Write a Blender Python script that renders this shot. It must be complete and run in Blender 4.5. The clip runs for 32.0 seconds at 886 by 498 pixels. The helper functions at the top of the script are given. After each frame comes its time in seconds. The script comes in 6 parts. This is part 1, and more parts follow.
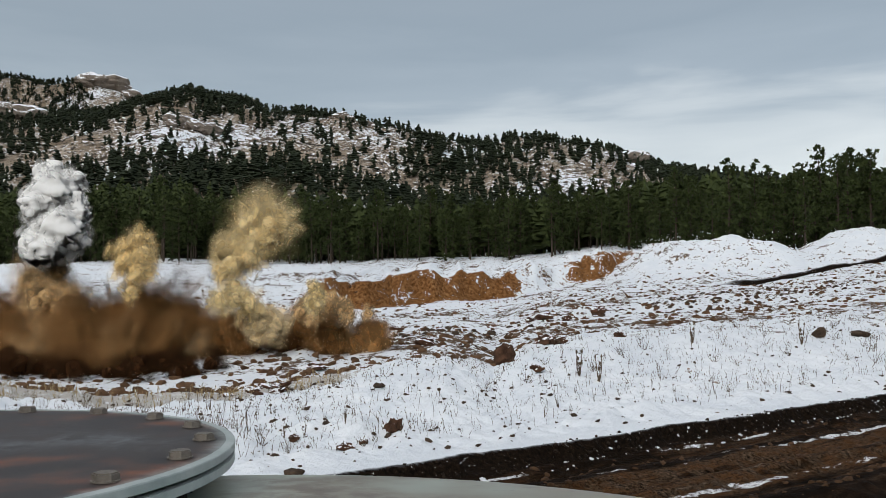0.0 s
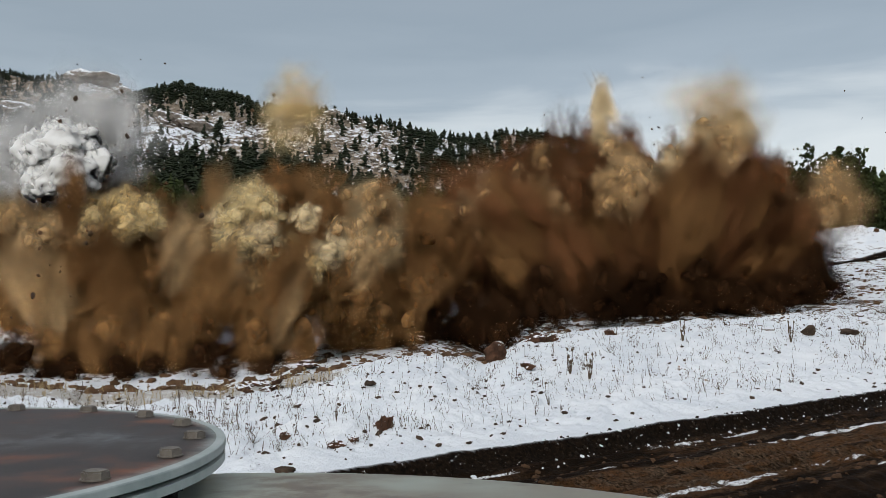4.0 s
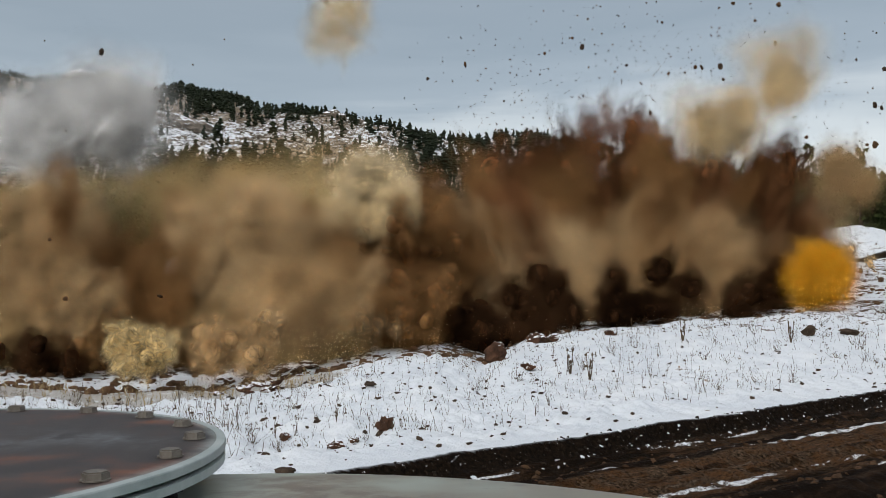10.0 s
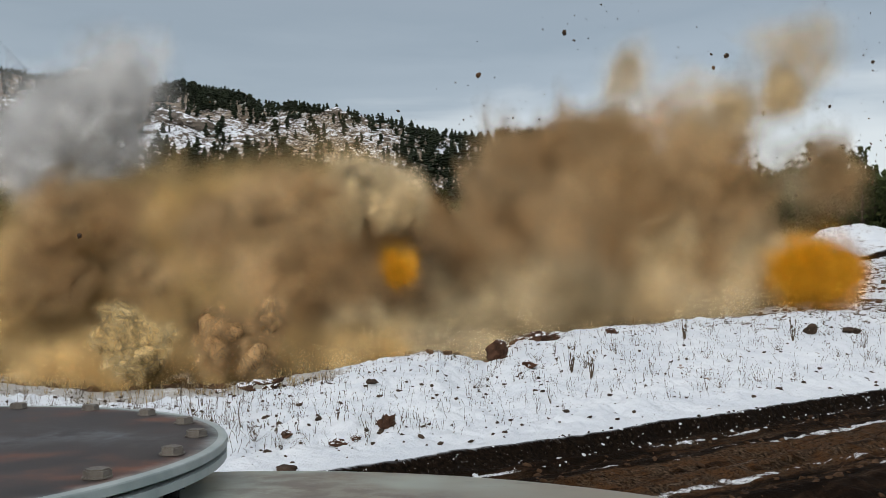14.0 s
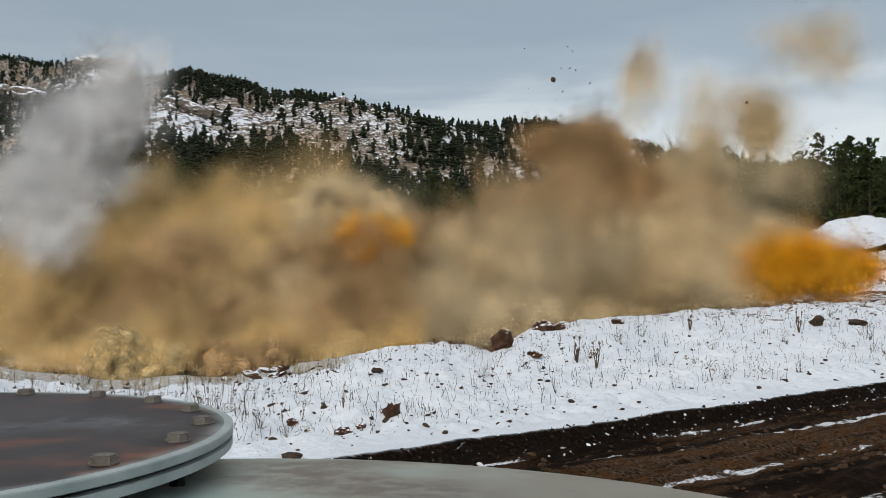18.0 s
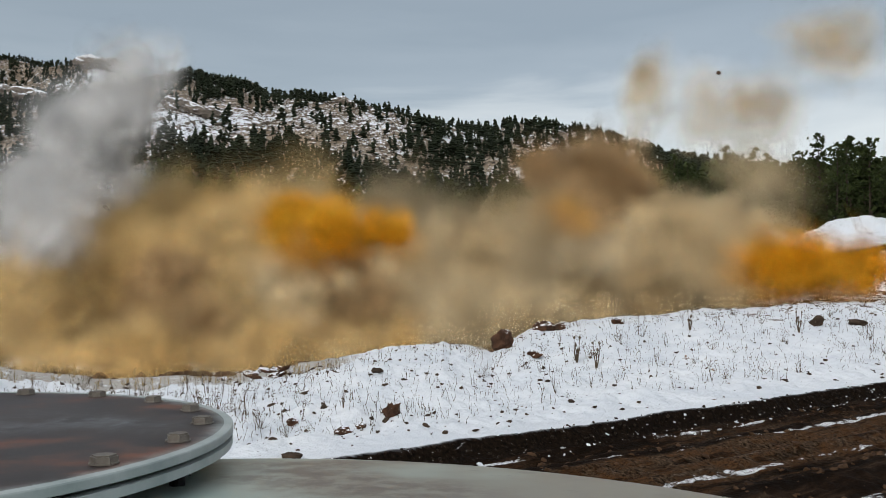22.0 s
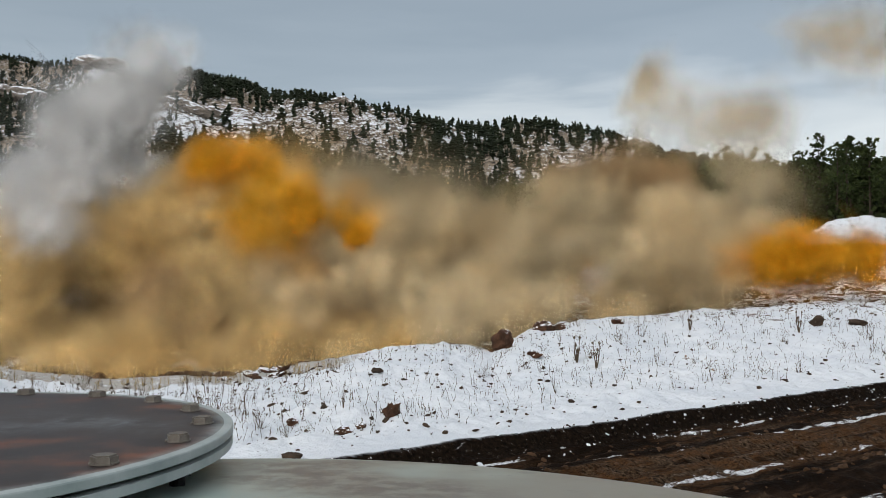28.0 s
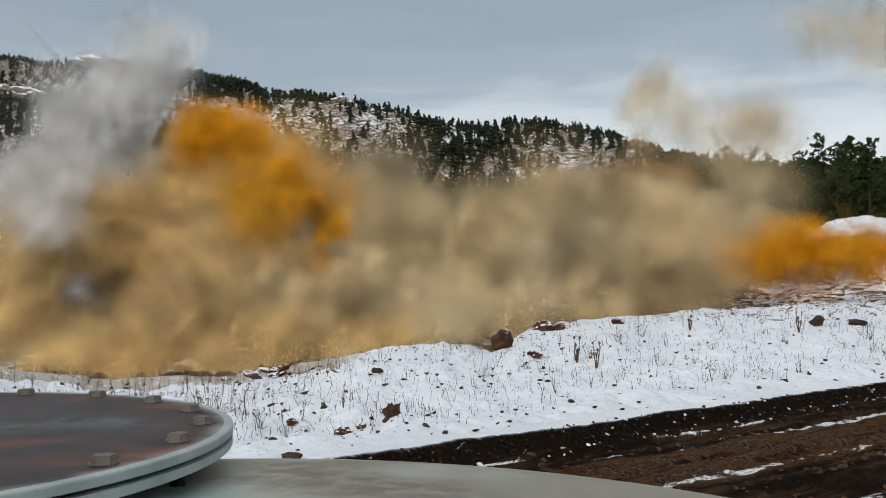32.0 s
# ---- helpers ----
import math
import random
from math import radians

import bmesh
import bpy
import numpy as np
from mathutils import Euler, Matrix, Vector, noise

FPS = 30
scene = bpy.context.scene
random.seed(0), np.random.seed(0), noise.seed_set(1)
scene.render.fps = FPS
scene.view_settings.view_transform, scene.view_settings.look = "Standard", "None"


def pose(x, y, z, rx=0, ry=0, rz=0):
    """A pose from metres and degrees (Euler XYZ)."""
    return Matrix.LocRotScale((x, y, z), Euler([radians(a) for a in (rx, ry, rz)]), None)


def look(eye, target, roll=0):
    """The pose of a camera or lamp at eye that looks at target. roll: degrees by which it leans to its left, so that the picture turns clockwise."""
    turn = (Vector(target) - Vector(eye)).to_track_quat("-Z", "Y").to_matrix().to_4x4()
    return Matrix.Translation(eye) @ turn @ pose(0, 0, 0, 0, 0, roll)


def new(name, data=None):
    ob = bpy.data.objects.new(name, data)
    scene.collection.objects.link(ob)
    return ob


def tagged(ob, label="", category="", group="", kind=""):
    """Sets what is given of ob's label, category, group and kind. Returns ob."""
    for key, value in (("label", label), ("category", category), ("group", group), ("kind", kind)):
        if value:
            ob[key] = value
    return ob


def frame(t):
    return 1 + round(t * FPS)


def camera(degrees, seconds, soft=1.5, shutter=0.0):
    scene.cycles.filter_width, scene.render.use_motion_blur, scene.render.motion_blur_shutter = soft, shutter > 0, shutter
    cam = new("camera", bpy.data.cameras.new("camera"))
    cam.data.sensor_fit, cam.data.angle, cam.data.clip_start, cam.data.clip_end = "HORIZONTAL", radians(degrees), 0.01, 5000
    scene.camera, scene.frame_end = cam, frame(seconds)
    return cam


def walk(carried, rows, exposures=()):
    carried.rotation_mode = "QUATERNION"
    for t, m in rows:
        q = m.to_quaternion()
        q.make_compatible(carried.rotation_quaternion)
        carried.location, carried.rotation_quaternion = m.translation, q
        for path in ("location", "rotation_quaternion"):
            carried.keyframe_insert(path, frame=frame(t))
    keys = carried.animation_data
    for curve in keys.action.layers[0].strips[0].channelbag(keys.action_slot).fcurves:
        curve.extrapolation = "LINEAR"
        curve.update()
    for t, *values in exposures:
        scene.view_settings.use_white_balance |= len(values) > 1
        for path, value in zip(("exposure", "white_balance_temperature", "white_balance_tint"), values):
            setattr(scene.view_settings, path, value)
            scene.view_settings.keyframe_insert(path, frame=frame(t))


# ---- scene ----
EYE = 3.2
cam = camera(55, 32.0, soft=0.8)
walk(cam, [(t, pose(0, 0, EYE, rx, ry, rz)) for t, rx, ry, rz in (
    (0.0, 92.943, 0.417, 0.101), (0.15, 92.80, 0.41, -0.27), (0.5, 92.751, 0.405, -0.352), (1.0, 92.802, 0.43, -0.376),
    (1.5, 92.799, 0.30, -0.51), (2.0, 92.785, 0.329, -0.455), (2.5, 92.77, 0.32, -0.488), (3.5, 92.788, 0.358, -0.494),
    (5.5, 92.799, 0.38, -0.493), (9.0, 92.818, 0.42, -0.494), (13.5, 92.854, 0.42, -0.493), (14.0, 92.693, 0.35, -0.381),
    (14.5, 92.382, 0.16, -0.202), (15.3, 92.03, 0.02, -0.02), (16.5, 91.98, 0.0, 0.0), (32.0, 91.98, 0.0, 0.0))])


# ---------------------------------------------------------------- world and sun
def node(nt, kind, **values):
    n = nt.nodes.new(kind)
    for key, value in values.items():
        if key in n.inputs:
            n.inputs[key].default_value = value
    return n


def build_world():
    w = bpy.data.worlds.new("overcast_sky")
    w.use_nodes = True
    nt = w.node_tree
    nt.nodes.clear()
    out = nt.nodes.new("ShaderNodeOutputWorld")
    sky = nt.nodes.new("ShaderNodeTexSky")
    sky.sky_type, sky.sun_disc = "NISHITA", False
    sky.sun_elevation, sky.sun_rotation = radians(34), radians(206)
    clear = node(nt, "ShaderNodeBackground", Strength=0.02)
    nt.links.new(sky.outputs[0], clear.inputs["Color"])
    co = nt.nodes.new("ShaderNodeTexCoord")
    sep = nt.nodes.new("ShaderNodeSeparateXYZ")
    nt.links.new(co.outputs["Generated"], sep.inputs[0])
    # cloud layers, drawn out sideways
    mp = node(nt, "ShaderNodeMapping")
    mp.inputs["Scale"].default_value = (2.2, 2.2, 13.0)
    mp.inputs["Location"].default_value = (0.3, 0.7, 0.35)
    nt.links.new(co.outputs["Generated"], mp.inputs["Vector"])
    cl = node(nt, "ShaderNodeTexNoise", Scale=1.5, Detail=5.0, Roughness=0.5, Distortion=0.25)
    nt.links.new(mp.outputs[0], cl.inputs["Vector"])
    # height above the horizon: bright band low down, grey deck above it, bright zenith
    deck = nt.nodes.new("ShaderNodeValToRGB")
    e = deck.color_ramp.elements
    e[0].position, e[0].color = 0.0, (0.50, 0.52, 0.54, 1)
    e[1].position, e[1].color = 1.0, (0.66, 0.68, 0.71, 1)
    for p, c in ((0.12, (0.63, 0.66, 0.665)), (0.185, (0.50, 0.54, 0.56)), (0.225, (0.33, 0.38, 0.42)), (0.30, (0.275, 0.325, 0.365)),
                 (0.42, (0.31, 0.355, 0.395)), (0.6, (0.56, 0.585, 0.62))):
        k = e.new(p)
        k.color = (*c, 1)
    wob = nt.nodes.new("ShaderNodeMath")
    wob.operation = "MULTIPLY_ADD"
    nt.links.new(cl.outputs["Fac"], wob.inputs[0])
    wob.inputs[1].default_value = 0.22
    wob.inputs[2].default_value = -0.11
    slant = nt.nodes.new("ShaderNodeMath")
    slant.operation = "MULTIPLY_ADD"
    nt.links.new(sep.outputs["X"], slant.inputs[0])
    slant.inputs[1].default_value = -0.025
    nt.links.new(sep.outputs["Z"], slant.inputs[2])
    add = nt.nodes.new("ShaderNodeMath")
    nt.links.new(slant.outputs[0], add.inputs[0])
    nt.links.new(wob.outputs[0], add.inputs[1])
    nt.links.new(add.outputs[0], deck.inputs["Fac"])
    grey = node(nt, "ShaderNodeBackground", Strength=1.0)
    nt.links.new(deck.outputs[0], grey.inputs["Color"])
    both = nt.nodes.new("ShaderNodeAddShader")
    nt.links.new(clear.outputs[0], both.inputs[0])
    nt.links.new(grey.outputs[0], both.inputs[1])
    nt.links.new(both.outputs[0], out.inputs["Surface"])
    scene.world = w
    sun = bpy.data.lights.new("sun", "SUN")
    sun.energy, sun.angle, sun.color = 1.3, radians(25), (1.0, 0.97, 0.92)
    ob = new("sun", sun)
    ob.matrix_world = look((-50, -62, 75), (0, 40, 0))
    scene.view_settings.exposure = 0.0
    # thin dust lies in many layers before the eye
    scene.cycles.transparent_max_bounces = 160
    scene.cycles.diffuse_bounces, scene.cycles.max_bounces = 8, 12


build_world()


# ---------------------------------------------------------------- small tools
def part(name, bm, material, parent=None, label=""):
    me = bpy.data.meshes.new(name)
    bm.to_mesh(me)
    bm.free()
    me.materials.append(material)
    ob = new(name, me)
    ob.parent = parent
    if label:
        tagged(ob, label)
    return ob


def mesh_part(name, me, parent=None, label=""):
    ob = new(name, me)
    ob.parent = parent
    if label:
        tagged(ob, label)
    return ob


def raw_mesh(name, verts, faces, material, smooth=False):
    me = bpy.data.meshes.new(name)
    me.from_pydata([tuple(v) for v in verts], [], faces)
    me.materials.append(material)
    if smooth:
        me.polygons.foreach_set("use_smooth", [True] * len(me.polygons))
    me.update()
    return me


def box(bm, x0, y0, z0, x1, y1, z1):
    m = Matrix.Translation(((x0 + x1) / 2, (y0 + y1) / 2, (z0 + z1) / 2)) @ Matrix.Diagonal((x1 - x0, y1 - y0, z1 - z0, 1))
    return bmesh.ops.create_cube(bm, size=1, matrix=m)["verts"]


def lathe(profile, steps, centre=(0, 0)):
    """Verts and faces of a turned body; profile: radius, height from the bottom up."""
    verts, faces = [], []
    for r, z in profile:
        for k in range(steps):
            a = 2 * math.pi * k / steps
            verts.append((centre[0] + r * math.cos(a), centre[1] + r * math.sin(a), z))
    for i in range(len(profile) - 1):
        for k in range(steps):
            k2 = (k + 1) % steps
            faces.append((i * steps + k, i * steps + k2, (i + 1) * steps + k2, (i + 1) * steps + k))
    faces.append(tuple(range(steps))[::-1])
    faces.append(tuple(range((len(profile) - 1) * steps, len(profile) * steps)))
    return verts, faces


def sm(x, a, b):
    t = np.clip((x - a) / (b - a), 0, 1)
    return t * t * (3 - 2 * t)


def lattice(ix, iy, seed):
    h = (ix * 374761393 + iy * 668265263 + seed * 974711) & 0x7FFFFFFF
    h = ((h ^ (h >> 13)) * 1274126177) & 0x7FFFFFFF
    return ((h ^ (h >> 16)) & 0xFFFF) / 65535.0


def vnoise(x, y, seed=0):
    """Smooth noise, -1 to 1, on arrays."""
    x, y = np.asarray(x, float), np.asarray(y, float)
    ix, iy = np.floor(x).astype(np.int64), np.floor(y).astype(np.int64)
    fx, fy = x - ix, y - iy
    fx, fy = fx * fx * (3 - 2 * fx), fy * fy * (3 - 2 * fy)
    a, b = lattice(ix, iy, seed), lattice(ix + 1, iy, seed)
    c, d = lattice(ix, iy + 1, seed), lattice(ix + 1, iy + 1, seed)
    return 2 * (a + (b - a) * fx + (c - a) * fy + (a - b - c + d) * fx * fy) - 1


def fbm(x, y, octaves=4, seed=0):
    s, amp = 0, 1.0
    for k in range(octaves):
        s = s + amp * vnoise(x * 2 ** k, y * 2 ** k, seed + 17 * k)
        amp *= 0.5
    return s / 1.9


# ---------------------------------------------------------------- the lie of the land
RIDGE_U = np.array([-0.60, -0.52, -0.42, -0.367, -0.288, -0.21, -0.12, -0.03, 0.044, 0.11, 0.177, 0.243, 0.31, 0.42, 0.6])
RIDGE_V = np.array([0.214, 0.212, 0.208, 0.222, 0.238, 0.217, 0.200, 0.182, 0.169, 0.178, 0.167, 0.147, 0.132, 0.12, 0.11])
CREST_U = np.array([-0.60, -0.52, -0.39, -0.30, -0.255, -0.20, -0.07, 0.0, 0.057, 0.10, 0.143, 0.52, 0.7])
CREST_D = np.array([28.0, 28.0, 27.5, 27.0, 27.0, 28.0, 29.0, 30.0, 33.0, 36.0, 38.0, 45.0, 47.0])
CREST_Z = np.array([0.10, 0.04, -0.28, -0.10, -0.14, 0.04, 0.66, 0.83, 0.24, 0.93, 1.13, 2.10, 2.5])
FAR_U = np.array([-0.60, -0.50, -0.20, -0.07, 0.10, 0.25, 0.37, 0.52, 0.7])
FAR_Z = np.array([6.0, 5.7, 5.0, 5.6, 6.2, 6.4, 5.8, 7.8, 9.0])


def sight(x, y):
    """Bearing (tangent) and depth of a place on the plan, from the tank."""
    a = np.arctan2(x, y)
    c = np.clip(a, -0.6, 0.6)
    return np.tan(c), np.hypot(x, y) * np.cos(c)


def past_edge(x, y):
    """Metres beyond the haul road's far edge."""
    return (x + 1.5) * -0.584 + (y - 13.8) * 0.812 + 0.22 * vnoise(x * 0.35, y * 0.35, 5) + 0.10 * vnoise(x * 1.7, y * 1.7, 6) + 0.07 * vnoise(x * 4.6, y * 4.6, 16)


def cut_mask(u):
    """Where along the excavation the bank stands: full height first, running out to the right."""
    return sm(u, -0.17, -0.14) * (1 - 0.35 * sm(u, 0.06, 0.16) - 0.65 * sm(u, 0.16, 0.34))


def cut_line(u, x):
    return 90 + 14 * np.clip(u + 0.07, -0.1, 0.35) / 0.2 + 1.6 * vnoise(x * 0.25, x * 0.11, 9) + 0.7 * vnoise(x * 0.9, 3.3, 10)


def track_line(u):
    return 84 + 16 * (u - 0.36) / 0.16 + 0.8 * vnoise(u * 30, 0.4, 38)


def height(x, y):
    x, y = np.asarray(x, float), np.asarray(y, float)
    u, d = sight(x, y)
    e = past_edge(x, y)
    along = x * 0.812 + y * 0.584
    # haul road with wheel ruts
    z = 0.05 * fbm(x * 0.4, y * 0.4, 3, 2) + 0.02 * fbm(x * 3, y * 3, 2, 3)
    sway = e + 0.25 * vnoise(along * 0.12, 0.5, 4)
    for c, wd, dp in ((-1.0, 0.35, 0.12), (-2.5, 0.3, 0.10), (-3.7, 0.4, 0.13), (-5.3, 0.35, 0.12), (-6.9, 0.4, 0.14), (-8.4, 0.35, 0.1)):
        q = (sway - c) / wd
        z = z - dp * np.exp(-q * q) + 0.5 * dp * np.exp(-(np.abs(q) - 1.7) ** 2 * 2)
    z = z + 0.05 * fbm(along * 0.5, e * 3.5, 3, 7) + 0.035 * fbm(x * 2.5, y * 2.5, 3, 8)
    z = z + 0.035 * np.sin(along * 16) * np.exp(-((sway + 8.0) / 1.6) ** 2)
    z = z * (1 - sm(e, -0.5, -0.1))
    # snowy verge up to the crest
    de = 12.08 / (0.812 - 0.584 * np.clip(u, -0.7, 0.7))
    dc = np.interp(u, CREST_U, CREST_D)
    zc = np.interp(u, CREST_U, CREST_Z)
    w = np.clip((d - de) / (dc - de), 0, 1)
    verge = 0.35 + (zc - 0.35) * w * w * (3 - 2 * w)
    bumps = 0.24 * fbm(x * 0.5, y * 0.5, 4, 21) + 0.16 * fbm(x * 1.7, y * 1.7, 3, 22) + 0.07 * fbm(x * 4.2, y * 4.2, 2, 24) + 0.08 * np.maximum(0, fbm(x * 1.1, y * 1.1, 2, 23) - 0.25) * 3
    z = z + sm(e, -0.4, 0.0) * (verge + bumps * sm(e, 0, 1.5))
    # excavation behind the crest, raw face, upper bench
    zf = np.interp(u, FAR_U, FAR_Z)
    m = cut_mask(u)
    face = 3.3 * m
    g = np.clip((d - dc) / (112 - dc), 0, 1)
    back = (zc - 0.5 * sm(d, dc, dc + 5)) * (1 - g) + (zf - face) * g
    cl = cut_line(u, x)
    rough = 0.40 * fbm(x * 0.16, y * 0.16, 4, 31) + 0.16 * fbm(x * 0.8, y * 0.8, 3, 32)
    lip = face * (1 + 0.22 * vnoise(x * 0.35, 2.0, 34) + 0.12 * vnoise(x * 1.1, 5.0, 35))
    lip = lip + m * 0.5 * fbm(x * 0.6, y * 0.6, 4, 37)
    back = back + lip * sm(d, cl, cl + 2.5 + 1.5 * vnoise(x * 0.5, 8.0, 36)) + rough * sm(d, dc + 3, dc + 14)
    # spoil heaps along the top
    heap = np.zeros_like(x)
    for hu, hd, hw, hh in ((0.28, 108, 6.5, 2.6), (0.245, 112, 5.5, 1.8), (0.365, 106, 6.0, 3.6), (0.46, 112, 7.0, 2.8), (0.52, 115, 8.0, 2.6),
                           (0.17, 112, 8, 1.4), (0.0, 108, 9, 0.8), (-0.19, 104, 5, 1.3), (-0.4, 116, 9, 1.4), (-0.5, 112, 7, 1.6)):
        heap = heap + hh * np.exp(-(((x - hu * hd) / hw) ** 2 + ((y - hd) / (hw * 0.9)) ** 2))
    back = back + heap * (1 + 0.18 * fbm(x * 0.5, y * 0.5, 3, 33))
    # track cut along the slope on the right
    tr = (d - track_line(u)) / 0.8
    back = back - 0.35 * np.exp(-tr * tr) * sm(u, 0.31, 0.35) + 0.3 * np.exp(-(tr - 2) ** 2) * sm(u, 0.31, 0.35)
    z = np.where(d > dc, back + bumps * (1 - sm(d, dc, dc + 4)) * sm(e, 0, 1.5), z)
    # woods rising to the foot of the mountain
    vb = 0.040 + 0.030 * sm(u, 0.05, 0.35)
    z_wood = EYE + vb * 240
    k = sm(d, 116, 240)
    z = np.where(d > 116, z * (1 - k) + z_wood * k + 1.2 * k * (1 - k) * 4 * vnoise(x * 0.03, y * 0.03, 41), z)
    # mountain
    zr = EYE + np.interp(u, RIDGE_U, RIDGE_V) * 700 + 5 * fbm(u * 25, 0.3 + u, 3, 44)
    s = np.clip((d - 240) / 460, 0, 1)
    hill = z_wood + (zr - z_wood) * (0.55 * s + 0.45 * s * s * (3 - 2 * s))
    gully = fbm(x * 0.008 + 0.3 * y * 0.008, y * 0.005, 4, 51)
    hill = hill + 26 * s * (1 - s) * 4 * 0.5 * gully + 4.5 * s * fbm(x * 0.05, y * 0.05, 4, 52) * (1 - 0.6 * s)
    hill = hill + 7 * np.exp(-(((u + 0.05) / 0.10) ** 2 + ((d - 520) / 110) ** 2)) - 10 * np.exp(-(((u + 0.27) / 0.05) ** 2 + ((d - 480) / 150) ** 2))
    z = np.where(d > 240, hill, z)
    # behind the ridge: a dip, then two farther tops
    far2 = 1180 * np.interp(u, (-0.62, -0.52, -0.45, -0.405, -0.38, -0.35, -0.28), (0.268, 0.262, 0.249, 0.250, 0.242, 0.21, 0.05)) * (1 + 0.03 * fbm(u * 40, 1.0 + u, 3, 61)) + 70 * np.exp(-((u - 0.262) / 0.085) ** 2)
    q = sm(d, 700, 840)
    p = np.exp(-((d - 1180) / 190) ** 2)
    tail = (zr * (1 - 0.55 * q)) * (1 - sm(d, 900, 2600)) + 0 * d
    z = np.where(d > 700, np.maximum(tail, p * far2) * (1 - sm(d, 1500, 3600)) + 6 * q * fbm(x * 0.02, y * 0.02, 3, 62), z)
    # behind the tank the yard stays level
    side = sm(-y, -6, 6)
    return z * (1 - side)


def ground_z(x, y):
    return float(height(np.array([x]), np.array([y]))[0])


# ---------------------------------------------------------------- materials
def material(name):
    m = bpy.data.materials.new(name)
    m.use_nodes = True
    nt = m.node_tree
    return m, nt, nt.nodes["Principled BSDF"]


def tex(nt, kind, scale, detail=4.0, rough=0.55, coord="Object", stretch=None, **kw):
    co = nt.nodes.new("ShaderNodeTexCoord")
    src = co.outputs[coord]
    if stretch:
        mp = nt.nodes.new("ShaderNodeMapping")
        mp.inputs["Scale"].default_value = stretch
        nt.links.new(src, mp.inputs["Vector"])
        src = mp.outputs[0]
    n = nt.nodes.new(kind)
    n.inputs["Scale"].default_value = scale
    if "Detail" in n.inputs:
        n.inputs["Detail"].default_value = detail
        n.inputs["Roughness"].default_value = rough
    for k, v in kw.items():
        n.inputs[k].default_value = v
    nt.links.new(src, n.inputs["Vector"])
    return n


def ramp(nt, fac, *stops):
    r = nt.nodes.new("ShaderNodeValToRGB")
    e = r.color_ramp.elements
    while len(e) > 1:
        e.remove(e[-1])
    e[0].position, e[0].color = stops[0][0], (*stops[0][1], 1)
    for p, c in stops[1:]:
        k = e.new(p)
        k.color = (*c, 1)
    nt.links.new(fac, r.inputs[0])
    return r.outputs[0]


def mixc(nt, fac, a, b):
    n = nt.nodes.new("ShaderNodeMix")
    n.data_type = "RGBA"
    for sock, v in ((n.inputs[0], fac), (n.inputs[6], a), (n.inputs[7], b)):
        if isinstance(v, (int, float)):
            sock.default_value = v
        elif isinstance(v, tuple):
            sock.default_value = (*v, 1)
        else:
            nt.links.new(v, sock)
    return n.outputs[2]


def calc(nt, op, a, b=0.0, c=0.0):
    n = nt.nodes.new("ShaderNodeMath")
    n.operation = op
    for sock, v in zip(n.inputs, (a, b, c)):
        if isinstance(v, (int, float)):
            sock.default_value = v
        else:
            nt.links.new(v, sock)
    return n.outputs[0]


def step(nt, v, a, b):
    n = nt.nodes.new("ShaderNodeMapRange")
    n.interpolation_type = "SMOOTHSTEP"
    nt.links.new(v, n.inputs[0])
    n.inputs[1].default_value, n.inputs[2].default_value = a, b
    return n.outputs[0]


def bump(nt, bsdf, h, strength=0.4, dist=0.02):
    b = nt.nodes.new("ShaderNodeBump")
    b.inputs["Strength"].default_value, b.inputs["Distance"].default_value = strength, dist
    nt.links.new(h, b.inputs["Height"])
    nt.links.new(b.outputs[0], bsdf.inputs["Normal"])


def simple(name, c1, c2, scale=6.0, rough=0.8, metal=0.0, bump_k=0.3, bump_d=0.01, coord="Object", detail=6.0):
    m, nt, b = material(name)
    n = tex(nt, "ShaderNodeTexNoise", scale, detail, 0.6, coord)
    nt.links.new(ramp(nt, n.outputs["Fac"], (0.3, c1), (0.7, c2)), b.inputs["Base Color"])
    b.inputs["Roughness"].default_value, b.inputs["Metallic"].default_value = rough, metal
    b.inputs["Specular IOR Level"].default_value = 0.15 if rough > 0.65 else 0.4
    n2 = tex(nt, "ShaderNodeTexNoise", scale * 5, 4, 0.6, coord)
    bump(nt, b, n2.outputs["Fac"], bump_k, bump_d)
    return m


